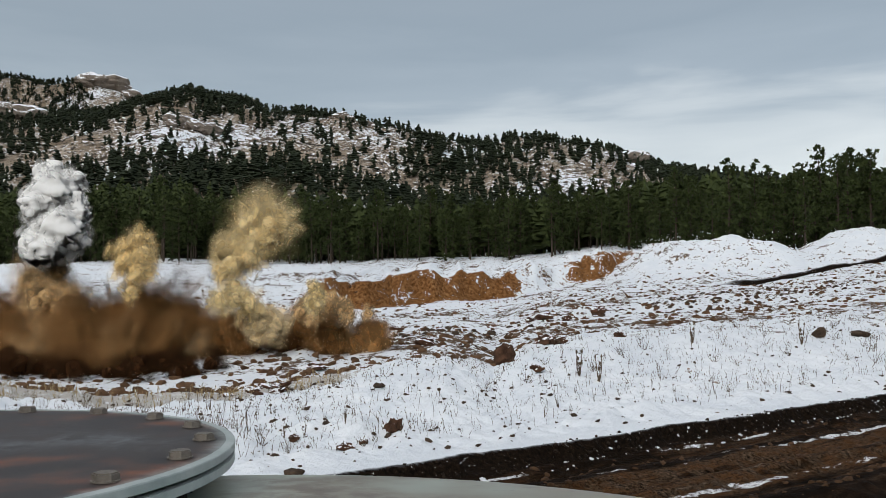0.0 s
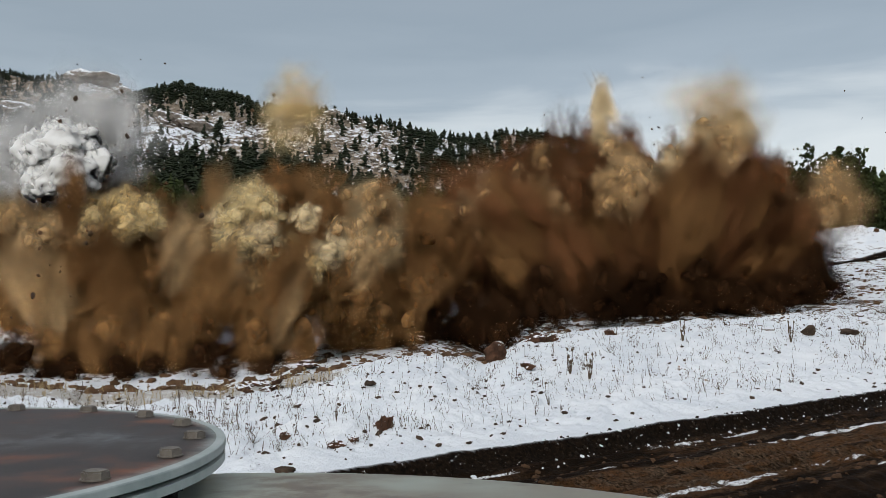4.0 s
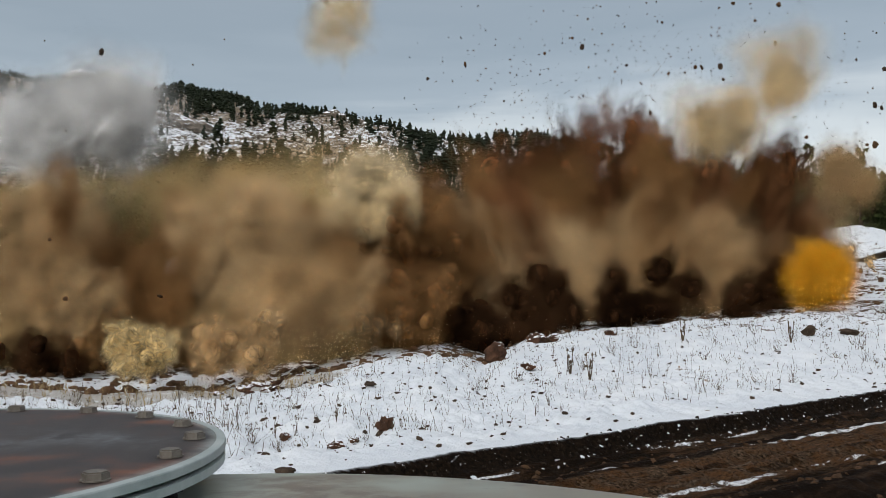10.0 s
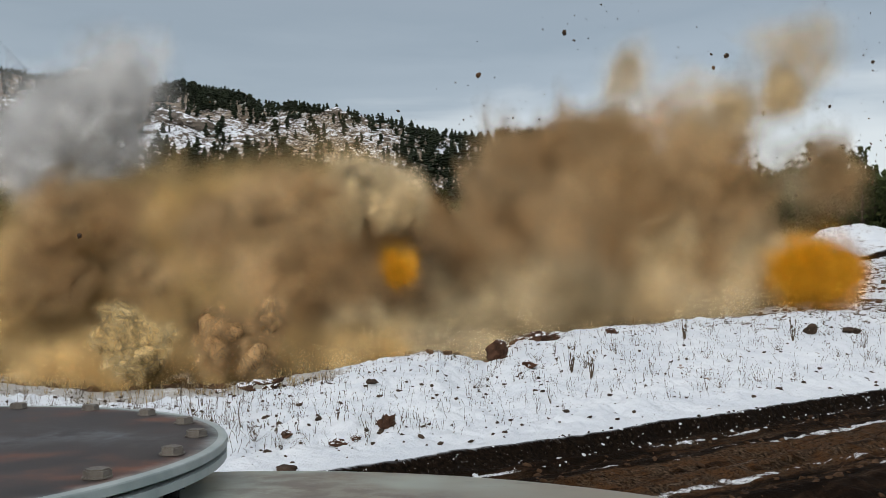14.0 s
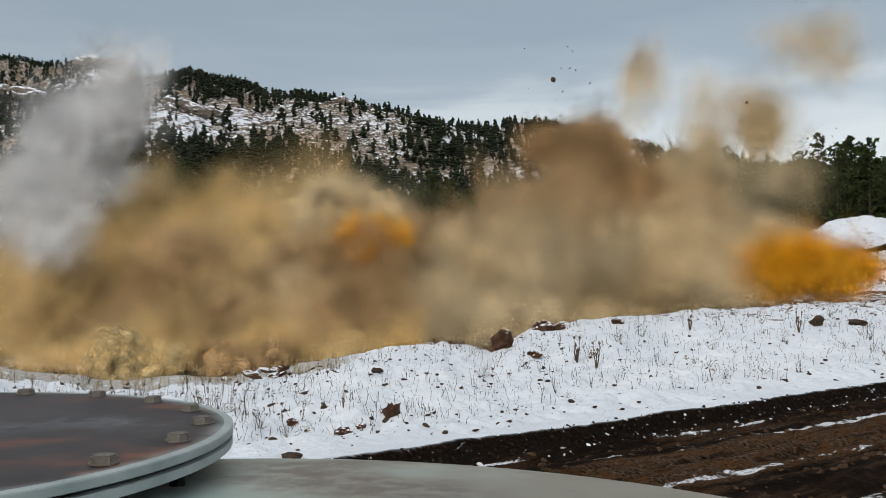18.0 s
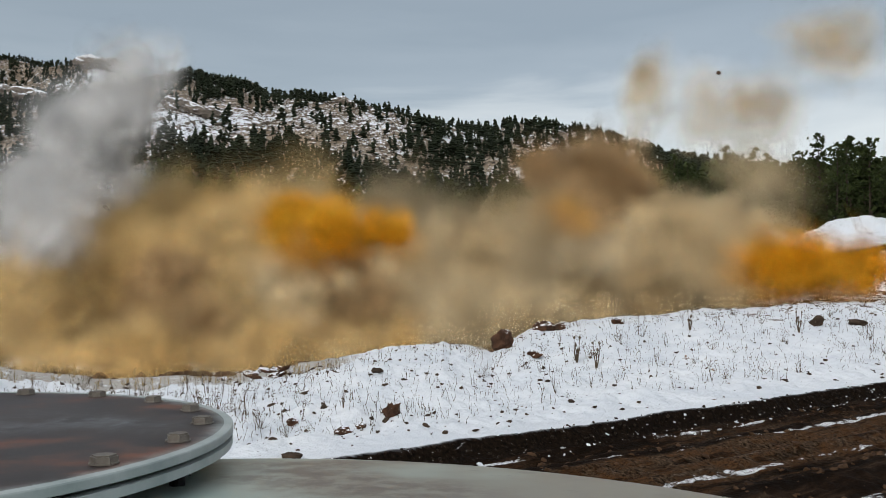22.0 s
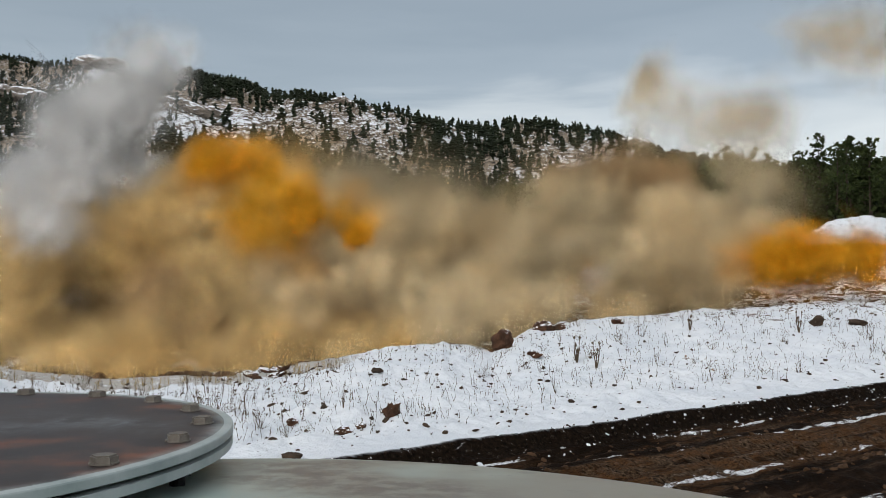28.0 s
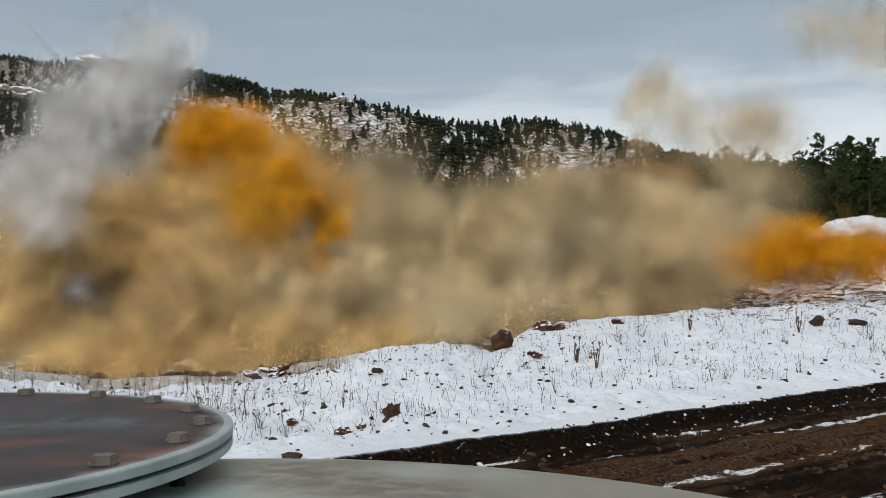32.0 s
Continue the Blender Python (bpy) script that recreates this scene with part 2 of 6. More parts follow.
def ground_material():
    m, nt, b = material("snowy_ground")

    def attr(name):
        n = nt.nodes.new("ShaderNodeAttribute")
        n.attribute_name = name
        return n.outputs["Fac"]
    mud_a, cut_a, rub_a, mnt_a, grass_a = attr("mud"), attr("cut"), attr("rubble"), attr("mount"), attr("grass")
    fine = tex(nt, "ShaderNodeTexNoise", 3.2, 6, 0.62).outputs["Fac"]
    mid = tex(nt, "ShaderNodeTexNoise", 0.55, 5, 0.6).outputs["Fac"]
    tiny = tex(nt, "ShaderNodeTexNoise", 14.0, 4, 0.6).outputs["Fac"]
    big = tex(nt, "ShaderNodeTexNoise", 0.045, 6, 0.62).outputs["Fac"]
    huge = tex(nt, "ShaderNodeTexNoise", 0.012, 5, 0.55).outputs["Fac"]
    snow = ramp(nt, mid, (0.3, (0.70, 0.735, 0.775)), (0.7, (0.83, 0.85, 0.87)))
    soil = ramp(nt, fine, (0.3, (0.045, 0.032, 0.024)), (0.55, (0.11, 0.075, 0.05)), (0.75, (0.20, 0.14, 0.095)))
    grass = ramp(nt, tiny, (0.3, (0.16, 0.12, 0.07)), (0.7, (0.36, 0.28, 0.16)))
    # verge: snow with a few bare flecks
    fleck = step(nt, calc(nt, "ADD", calc(nt, "MULTIPLY", fine, 0.7), calc(nt, "MULTIPLY", mid, 0.3)), 0.635, 0.67)
    c = mixc(nt, fleck, snow, soil)
    gm = step(nt, calc(nt, "ADD", calc(nt, "MULTIPLY", fine, 0.8), calc(nt, "MULTIPLY", grass_a, 0.35)), 0.60, 0.72)
    c = mixc(nt, calc(nt, "MULTIPLY", gm, calc(nt, "MULTIPLY", step(nt, grass_a, 0.05, 0.6), 0.6)), c, grass)
    # trampled and dug ground: more soil shows through
    rub = step(nt, calc(nt, "ADD", calc(nt, "MULTIPLY", calc(nt, "ADD", fine, mid), 0.5), calc(nt, "MULTIPLY", rub_a, 0.12)), 0.595, 0.65)
    c = mixc(nt, calc(nt, "MULTIPLY", rub, step(nt, rub_a, 0.02, 0.3)), c, soil)
    # raw orange earth face
    ochre = ramp(nt, fine, (0.32, (0.06, 0.024, 0.008)), (0.5, (0.18, 0.08, 0.028)), (0.66, (0.29, 0.155, 0.065)))
    cm = step(nt, calc(nt, "ADD", cut_a, calc(nt, "MULTIPLY", calc(nt, "SUBTRACT", calc(nt, "ADD", calc(nt, "MULTIPLY", mid, 0.5), calc(nt, "MULTIPLY", fine, 0.5)), 0.5), 5.0)), 0.50, 0.58)
    gn, gz = nt.nodes.new("ShaderNodeNewGeometry"), nt.nodes.new("ShaderNodeSeparateXYZ")
    nt.links.new(gn.outputs["Normal"], gz.inputs[0])
    steep = step(nt, calc(nt, "ADD", gz.outputs["Z"], calc(nt, "MULTIPLY", calc(nt, "SUBTRACT", mid, 0.5), 0.5)), 0.93, 0.80)
    c = mixc(nt, calc(nt, "MULTIPLY", cm, steep), c, ochre)
    # mountain: granite, gravel, snow patches
    rock = ramp(nt, big, (0.3, (0.18, 0.135, 0.095)), (0.5, (0.29, 0.23, 0.17)), (0.7, (0.39, 0.325, 0.255)))
    rockf = tex(nt, "ShaderNodeTexNoise", 0.22, 9, 0.72, stretch=(1, 1, 1.4)).outputs["Fac"]
    speck = tex(nt, "ShaderNodeTexNoise", 0.62, 7, 0.72).outputs["Fac"]
    # shade of small crevices, painted dark into the granite by noise
    rock = mixc(nt, step(nt, calc(nt, "ADD", calc(nt, "MULTIPLY", rockf, 0.6), calc(nt, "MULTIPLY", speck, 0.4)), 0.485, 0.45), rock, (0.035, 0.030, 0.024))
    ms = calc(nt, "ADD", calc(nt, "MULTIPLY", rockf, 0.42), calc(nt, "ADD", calc(nt, "MULTIPLY", big, 0.18), calc(nt, "MULTIPLY", speck, 0.40)))
    patch = step(nt, calc(nt, "ADD", ms, calc(nt, "MULTIPLY", calc(nt, "SUBTRACT", huge, 0.5), 0.30)), 0.522, 0.545)
    hill = mixc(nt, patch, rock, (0.80, 0.83, 0.87))
    c = mixc(nt, mnt_a, c, hill)
    # wet road mud
    streak = tex(nt, "ShaderNodeTexNoise", 2.2, 7, 0.7, stretch=(1, 1, 1)).outputs["Fac"]
    mp = nt.nodes.new("ShaderNodeMapping")
    mp.inputs["Rotation"].default_value = (0, 0, radians(-35.7))
    mp2 = nt.nodes.new("ShaderNodeMapping")
    mp2.inputs["Scale"].default_value = (0.22, 2.2, 1.0)
    co = nt.nodes.new("ShaderNodeTexCoord")
    nt.links.new(co.outputs["Object"], mp.inputs["Vector"])
    nt.links.new(mp.outputs[0], mp2.inputs["Vector"])
    mp = mp2
    st = node(nt, "ShaderNodeTexNoise", Scale=1.0, Detail=10.0, Roughness=0.72)
    nt.links.new(mp.outputs[0], st.inputs["Vector"])
    wet = ramp(nt, st.outputs["Fac"], (0.34, (0.004, 0.003, 0.002)), (0.48, (0.011, 0.0065, 0.004)), (0.58, (0.030, 0.018, 0.011)), (0.68, (0.12, 0.088, 0.06)))
    dry = ramp(nt, st.outputs["Fac"], (0.36, (0.006, 0.003, 0.0015)), (0.45, (0.036, 0.017, 0.007)), (0.53, (0.095, 0.045, 0.019)), (0.59, (0.040, 0.023, 0.013)), (0.69, (0.26, 0.20, 0.145)))
    grit = mixc(nt, step(nt, streak, 0.40, 0.62), dry, ramp(nt, tiny, (0.38, (0.009, 0.0055, 0.003)), (0.65, (0.13, 0.085, 0.052))))
    lane = calc(nt, "ADD", attr("lane"), calc(nt, "MULTIPLY", calc(nt, "SUBTRACT", st.outputs["Fac"], 0.5), 1.3))
    mud = mixc(nt, step(nt, lane, 0.25, 0.75), wet, grit)
    snowline = step(nt, calc(nt, "ADD", calc(nt, "MULTIPLY", st.outputs["Fac"], 0.9), calc(nt, "MULTIPLY", attr("rut"), 0.17)), 0.625, 0.65)
    mud = mixc(nt, calc(nt, "MULTIPLY", snowline, step(nt, fine, 0.36, 0.50)), mud, (0.72, 0.73, 0.74))
    # trodden grain and small wet hollows
    crumb = tex(nt, "ShaderNodeTexNoise", 26.0, 5, 0.7).outputs["Fac"]
    mud = mixc(nt, calc(nt, "MULTIPLY", step(nt, crumb, 0.50, 0.40), 0.65), mud, (0.006, 0.004, 0.0025))
    c = mixc(nt, mud_a, c, mud)
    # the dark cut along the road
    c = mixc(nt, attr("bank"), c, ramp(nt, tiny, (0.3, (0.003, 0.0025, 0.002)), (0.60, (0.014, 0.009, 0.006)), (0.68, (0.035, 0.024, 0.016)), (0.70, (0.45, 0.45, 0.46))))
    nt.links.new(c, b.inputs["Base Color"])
    rgh = nt.nodes.new("ShaderNodeMix")
    nt.links.new(calc(nt, "MULTIPLY", mud_a, step(nt, fine, 0.6, 0.4)), rgh.inputs[0])
    rgh.inputs[2].default_value, rgh.inputs[3].default_value = 0.85, 0.7
    nt.links.new(rgh.outputs[0], b.inputs["Roughness"])
    b.inputs["Specular IOR Level"].default_value = 0.02
    h = calc(nt, "ADD", calc(nt, "MULTIPLY", fine, 0.7), calc(nt, "MULTIPLY", tiny, 0.3))
    bump(nt, b, h, 0.7, 0.16)
    return m


def dust_material(name, light, dark, strength, roundness=0.5, grain=0.5, fine=1.0, through_share=0.12):
    """Dust or smoke: flecks that thin out to their rims over a dense heart."""
    m = bpy.data.materials.new(name)
    m.use_nodes = True
    nt = m.node_tree
    nt.nodes.clear()
    out = nt.nodes.new("ShaderNodeOutputMaterial")
    fu, fv, dense, heart = (nt.nodes.new("ShaderNodeAttribute") for _ in range(4))
    fu.attribute_name, fv.attribute_name, dense.attribute_name, heart.attribute_name = "across", "along", "dense", "heart"
    co = nt.nodes.new("ShaderNodeTexCoord")
    oi = nt.nodes.new("ShaderNodeObjectInfo")
    off = nt.nodes.new("ShaderNodeVectorMath")
    off.operation = "MULTIPLY_ADD"
    off.inputs[1].default_value = (1, 1, 1)
    nt.links.new(co.outputs["Object"], off.inputs[0])
    comb = nt.nodes.new("ShaderNodeCombineXYZ")
    nt.links.new(calc(nt, "MULTIPLY", oi.outputs["Random"], 37.0), comb.inputs[0])
    nt.links.new(comb.outputs[0], off.inputs[2])
    n1 = node(nt, "ShaderNodeTexNoise", Scale=0.9 + 0.7 * fine, Detail=1.5 + 4.5 * fine, Roughness=0.45 + 0.15 * fine, Distortion=0.6)
    nt.links.new(off.outputs[0], n1.inputs["Vector"])
    n2 = node(nt, "ShaderNodeTexNoise", Scale=4.5, Detail=5.0, Roughness=0.65)
    nt.links.new(off.outputs[0], n2.inputs["Vector"])
    blend = calc(nt, "ADD", calc(nt, "MULTIPLY", n1.outputs["Fac"], 1.0 - 0.35 * fine), calc(nt, "MULTIPLY", n2.outputs["Fac"], 0.35 * fine))
    # the hue runs on from billow to billow
    geo = nt.nodes.new("ShaderNodeNewGeometry")
    wide = node(nt, "ShaderNodeTexNoise", Scale=0.17, Detail=3.0, Roughness=0.5, Distortion=0.4)
    nt.links.new(geo.outputs["Position"], wide.inputs["Vector"])
    rnd = calc(nt, "ADD", calc(nt, "MULTIPLY", blend, grain), calc(nt, "MULTIPLY", wide.outputs["Fac"], 1.0 - grain))
    rnd = calc(nt, "ADD", rnd, calc(nt, "MULTIPLY", calc(nt, "SUBTRACT", oi.outputs["Random"], 0.5), 0.12 * grain))
    col = ramp(nt, rnd, (0.37, dark), (0.63, light))
    # dust scatters light evenly: its shading hardly follows the billows' own roundness
    cen = nt.nodes.new("ShaderNodeVectorMath")
    cen.operation = "SUBTRACT"
    cen.inputs[1].default_value = (0.5, 0.5, 0.5)
    nt.links.new(n1.outputs["Color"], cen.inputs[0])
    nrm = nt.nodes.new("ShaderNodeVectorMath")
    nrm.operation = "NORMALIZE"
    nt.links.new(co.outputs["Object"], nrm.inputs[0])
    bill = nt.nodes.new("ShaderNodeVectorMath")
    bill.operation = "MULTIPLY_ADD"
    bill.inputs[1].default_value = (1.3, 1.3, 1.3)
    nt.links.new(cen.outputs[0], bill.inputs[0])
    nt.links.new(nrm.outputs[0], bill.inputs[2])
    tr = nt.nodes.new("ShaderNodeVectorTransform")
    tr.vector_type, tr.convert_from, tr.convert_to = "VECTOR", "OBJECT", "WORLD"
    nt.links.new(bill.outputs[0], tr.inputs[0])
    tn = nt.nodes.new("ShaderNodeVectorMath")
    tn.operation = "NORMALIZE"
    nt.links.new(tr.outputs[0], tn.inputs[0])
    even = nt.nodes.new("ShaderNodeVectorMath")
    even.operation = "MULTIPLY_ADD"
    even.inputs[1].default_value = (roundness, roundness, roundness)
    even.inputs[2].default_value = (-0.3, -0.45, 0.85)
    nt.links.new(tn.outputs[0], even.inputs[0])
    nn = nt.nodes.new("ShaderNodeVectorMath")
    nn.operation = "NORMALIZE"
    nt.links.new(even.outputs[0], nn.inputs[0])
    dif, tra, lay = nt.nodes.new("ShaderNodeBsdfDiffuse"), nt.nodes.new("ShaderNodeBsdfTranslucent"), nt.nodes.new("ShaderNodeMixShader")
    for s in (dif, tra):
        nt.links.new(col, s.inputs["Color"])
        nt.links.new(nn.outputs[0], s.inputs["Normal"])
    lay.inputs[0].default_value = through_share
    nt.links.new(dif.outputs[0], lay.inputs[1])
    nt.links.new(tra.outputs[0], lay.inputs[2])
    # a fleck is thickest in its middle and fades out evenly to its rim
    rr = calc(nt, "ADD", calc(nt, "MULTIPLY", fu.outputs["Fac"], fu.outputs["Fac"]), calc(nt, "MULTIPLY", fv.outputs["Fac"], fv.outputs["Fac"]))
    bell = calc(nt, "POWER", calc(nt, "MAXIMUM", calc(nt, "SUBTRACT", 1.0, rr), 0.0), 1.6)
    a = calc(nt, "MULTIPLY", calc(nt, "MULTIPLY", bell, dense.outputs["Fac"]), strength)
    # flecks are worn into wisps, hearts stay whole
    n3 = node(nt, "ShaderNodeTexNoise", Scale=1.5 + 1.3 * fine, Detail=2.0 + 3.5 * fine, Roughness=0.5, Distortion=0.5)
    nt.links.new(off.outputs[0], n3.inputs["Vector"])
    floor = 0.45 * (1.0 - fine)
    worn = calc(nt, "MAXIMUM", calc(nt, "MULTIPLY_ADD", step(nt, n3.outputs["Fac"], 0.30 + 0.08 * fine, 0.68 - 0.04 * fine), 1.0 - floor, floor), heart.outputs["Fac"])
    a = calc(nt, "MINIMUM", calc(nt, "MULTIPLY", a, worn), 1.0)
    clear, mix = nt.nodes.new("ShaderNodeBsdfTransparent"), nt.nodes.new("ShaderNodeMixShader")
    nt.links.new(a, mix.inputs[0])
    nt.links.new(clear.outputs[0], mix.inputs[1])
    nt.links.new(lay.outputs[0], mix.inputs[2])
    nt.links.new(mix.outputs[0], out.inputs["Surface"])
    return m


M_GROUND = ground_material()
M_BARK = simple("pine_bark", (0.03, 0.024, 0.019), (0.085, 0.062, 0.045), 3, 0.9, bump_k=0.6, bump_d=0.03)
M_NEEDLE = simple("pine_needles", (0.018, 0.027, 0.008), (0.062, 0.078, 0.024), 0.35, 0.8)
M_NEEDLE_FAR = simple("pine_needles_far", (0.012, 0.018, 0.010), (0.034, 0.042, 0.022), 0.12, 0.85)


def snowy_rock(name, c1, c2, scale, cover):
    """Rock with snow lying where it faces the sky."""
    m = simple(name, c1, c2, scale, 0.88, bump_k=0.7, bump_d=0.05)
    nt = m.node_tree
    b = nt.nodes["Principled BSDF"]
    col = b.inputs["Base Color"].links[0].from_socket
    geo, sep = nt.nodes.new("ShaderNodeNewGeometry"), nt.nodes.new("ShaderNodeSeparateXYZ")
    nt.links.new(geo.outputs["Normal"], sep.inputs[0])
    n = tex(nt, "ShaderNodeTexNoise", scale * 1.3, 4, 0.6).outputs["Fac"]
    k = step(nt, calc(nt, "ADD", sep.outputs["Z"], calc(nt, "MULTIPLY", n, 0.9)), cover, cover + 0.08)
    nt.links.new(mixc(nt, k, col, (0.84, 0.86, 0.89)), b.inputs["Base Color"])
    return m


M_ROCK = snowy_rock("red_granite", (0.022, 0.012, 0.008), (0.125, 0.062, 0.035), 2.5, 1.25)
M_BOULDER = snowy_rock("mountain_granite", (0.09, 0.075, 0.06), (0.30, 0.25, 0.205), 0.6, 1.1)
M_ROCK_GREY = simple("grey_granite", (0.12, 0.10, 0.085), (0.36, 0.30, 0.26), 0.4, 0.9, bump_k=0.7, bump_d=0.3)
M_CHUNK = simple("dark_rock", (0.025, 0.018, 0.013), (0.09, 0.06, 0.04), 3, 0.9, bump_k=0.6, bump_d=0.03)
M_CLOD = simple("broken_earth", (0.05, 0.028, 0.015), (0.17, 0.095, 0.05), 2, 0.95, bump_k=0.7, bump_d=0.05)
M_STEM = simple("dry_stems", (0.045, 0.032, 0.022), (0.15, 0.11, 0.07), 20, 0.9)
M_STEM_GOLD = simple("dry_grass", (0.28, 0.20, 0.10), (0.48, 0.37, 0.20), 20, 0.9)
DUST = {
    "white": dust_material("white_smoke", (0.99, 0.98, 0.95), (0.98, 0.965, 0.93), 0.5, 0.16, 0.4, 0.0, 0.2),
    "pale": dust_material("pale_yellow_dust", (0.98, 0.79, 0.44), (0.93, 0.67, 0.31), 0.55, 0.35, 0.4, 0.2, 0.25),
    "umber": dust_material("umber_dust", (0.78, 0.53, 0.275), (0.46, 0.27, 0.115), 0.5, 0.4, 0.3, 0.25),
    "brown": dust_material("brown_dust", (0.42, 0.225, 0.085), (0.12, 0.05, 0.018), 0.6, 0.6, 0.4, 0.5),
    "rust": dust_material("rusty_earth_dust", (0.33, 0.145, 0.06), (0.06, 0.024, 0.010), 0.6, 0.7, 0.4, 0.6),
    # dark thrown earth, and the shade between dust lobes put into colour
    "dark": dust_material("dark_earth_and_shade_dust", (0.085, 0.04, 0.018), (0.016, 0.008, 0.004), 0.65, 0.8, 0.5, 0.7),
    "tan": dust_material("tan_dust", (0.96, 0.69, 0.33), (0.89, 0.57, 0.215), 0.45, 0.25, 0.2, 0.0),
    "buff": dust_material("buff_dust", (0.97, 0.775, 0.47), (0.91, 0.67, 0.36), 0.45, 0.25, 0.2, 0.0),
    "orange": dust_material("orange_fume", (0.99, 0.49, 0.04), (0.97, 0.39, 0.012), 0.5, 0.2, 0.2, 0.0),
}


# ---------------------------------------------------------------- ground sheet
def build_ground():
    front = np.linspace(-0.56, 0.56, 640)
    rest = np.linspace(0.56, 2 * math.pi - 0.56, 74)[1:-1]
    az = np.concatenate([front, rest])
    rad = np.concatenate([np.linspace(0.5, 11, 14)[:-1], np.linspace(11, 30, 300)[:-1], np.linspace(30, 48, 110)[:-1], np.linspace(48, 86, 70)[:-1], np.linspace(86, 118, 120)[:-1], np.linspace(118, 130, 14)[:-1],
                          np.linspace(130, 240, 24)[:-1], np.linspace(240, 730, 120)[:-1], np.linspace(730, 1500, 40)[:-1], np.linspace(1500, 4500, 12)])
    A, Rr = np.meshgrid(az, rad)
    X, Y = np.sin(A) * Rr, np.cos(A) * Rr
    Z = height(X, Y)
    n, k = X.shape
    i = np.arange(n - 1)[:, None] * k
    j = np.arange(k)[None]
    j2 = (j + 1) % k
    quads = np.stack([i + j, i + k + j, i + k + j2, i + j2], -1).reshape(-1, 4)
    hub = n * k
    me = bpy.data.meshes.new("ground")
    co = np.concatenate([np.stack([X, Y, Z], -1).reshape(-1, 3), [[0, 0, 0]]])
    tris = np.stack([np.full(k, hub), np.arange(k), (np.arange(k) + 1) % k], -1)
    loops = np.concatenate([quads.ravel(), tris.ravel()])
    me.vertices.add(len(co))
    me.vertices.foreach_set("co", co.ravel())
    me.loops.add(len(loops))
    me.loops.foreach_set("vertex_index", loops.astype(np.int32))
    starts = np.concatenate([np.arange(len(quads)) * 4, len(quads) * 4 + np.arange(len(tris)) * 3])
    me.polygons.add(len(starts))
    me.polygons.foreach_set("loop_start", starts.astype(np.int32))
    me.polygons.foreach_set("use_smooth", [True] * len(starts))
    me.update(calc_edges=True)
    u, d = sight(X, Y)
    e = past_edge(X, Y)
    dc = np.interp(u, CREST_U, CREST_D)
    cl = cut_line(u, X)
    zones = {
        "mud": 1 - sm(e, -0.30, -0.10),
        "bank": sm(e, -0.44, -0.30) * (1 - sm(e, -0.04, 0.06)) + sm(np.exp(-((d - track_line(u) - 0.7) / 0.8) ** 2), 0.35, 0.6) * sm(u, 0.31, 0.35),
        "cut": np.maximum(sm(u, -0.17, -0.14) * (1 - sm(u, 0.07, 0.11)), 0.8 * sm(u, 0.125, 0.15) * (1 - sm(u, 0.21, 0.25))) * sm(d, cl - 1.5, cl + 0.5) * (1 - sm(d, cl + 2.6, cl + 4.5)) ,
        "rubble": np.clip(sm(d, dc + 2, dc + 9) * (1 - sm(d, 190, 230)) * (0.55 + 0.6 * fbm(X * 0.07, Y * 0.07, 3, 71)) + 0.8 * np.exp(-((d - 44) / 7) ** 2) * sm(u, -0.1, 0), 0, 1),
        "mount": sm(d, 225, 250),
        "grass": sm(d, dc - 2.0, dc - 0.8) * (1 - sm(d, dc + 2, dc + 6)) * (1 - sm(u, -0.14, -0.04)),
        "rut": np.clip(0.8 * np.exp(-((e + 0.62) / 0.12) ** 2) + np.exp(-((e + 1.8) / 0.15) ** 2) + 0.9 * np.exp(-((e + 3.35) / 0.10) ** 2) + np.exp(-((e + 5.75) / 0.55) ** 2) + 0.8 * np.exp(-((e + 4.1) / 0.12) ** 2), 0, 1),
        "lane": np.interp(e, (-7, -5.1, -4.5, -4.0, -3.5, -3.2, -2.3, -2.0, -1.7, -1.3, -0.9, -0.5), (0.5, 0.1, 0.15, 0.5, 0.5, 0.75, 0.9, 0.75, 0.2, 0.4, 0.45, 0.3)),
    }
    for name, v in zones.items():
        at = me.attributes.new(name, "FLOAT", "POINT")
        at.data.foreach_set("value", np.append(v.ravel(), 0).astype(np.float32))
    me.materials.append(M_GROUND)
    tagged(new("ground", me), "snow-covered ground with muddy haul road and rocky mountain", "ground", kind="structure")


build_ground()


# ---------------------------------------------------------------- tank with flanged cover
def paint_material(name, base, stain, rust):
    m, nt, b = material(name)
    n1 = tex(nt, "ShaderNodeTexNoise", 1.6, 4, 0.5).outputs["Fac"]
    n2 = tex(nt, "ShaderNodeTexNoise", 22, 5, 0.6).outputs["Fac"]
    co, sep = nt.nodes.new("ShaderNodeTexCoord"), nt.nodes.new("ShaderNodeSeparateXYZ")
    nt.links.new(co.outputs["Object"], sep.inputs[0])
    film = calc(nt, "ADD", calc(nt, "MULTIPLY", sep.outputs["X"], 0.35), n1)
    c = mixc(nt, step(nt, film, 0.60, 0.72), base, stain)
    c = mixc(nt, calc(nt, "MULTIPLY", step(nt, film, 0.50, 0.62), 0.4), c, (0.40, 0.40, 0.32))
    c = mixc(nt, calc(nt, "MULTIPLY", step(nt, n1, 0.55, 0.68), step(nt, n2, 0.35, 0.6)), c, rust)
    c = mixc(nt, calc(nt, "MULTIPLY", step(nt, n2, 0.60, 0.75), 0.35), c, (0.05, 0.05, 0.05))
    nt.links.new(c, b.inputs["Base Color"])
    b.inputs["Roughness"].default_value = 0.42
    bump(nt, b, n2, 0.15, 0.003)
    return m


M_TANK = paint_material("grey_green_paint", (0.29, 0.355, 0.325), (0.145, 0.125, 0.10), (0.15, 0.125, 0.10))


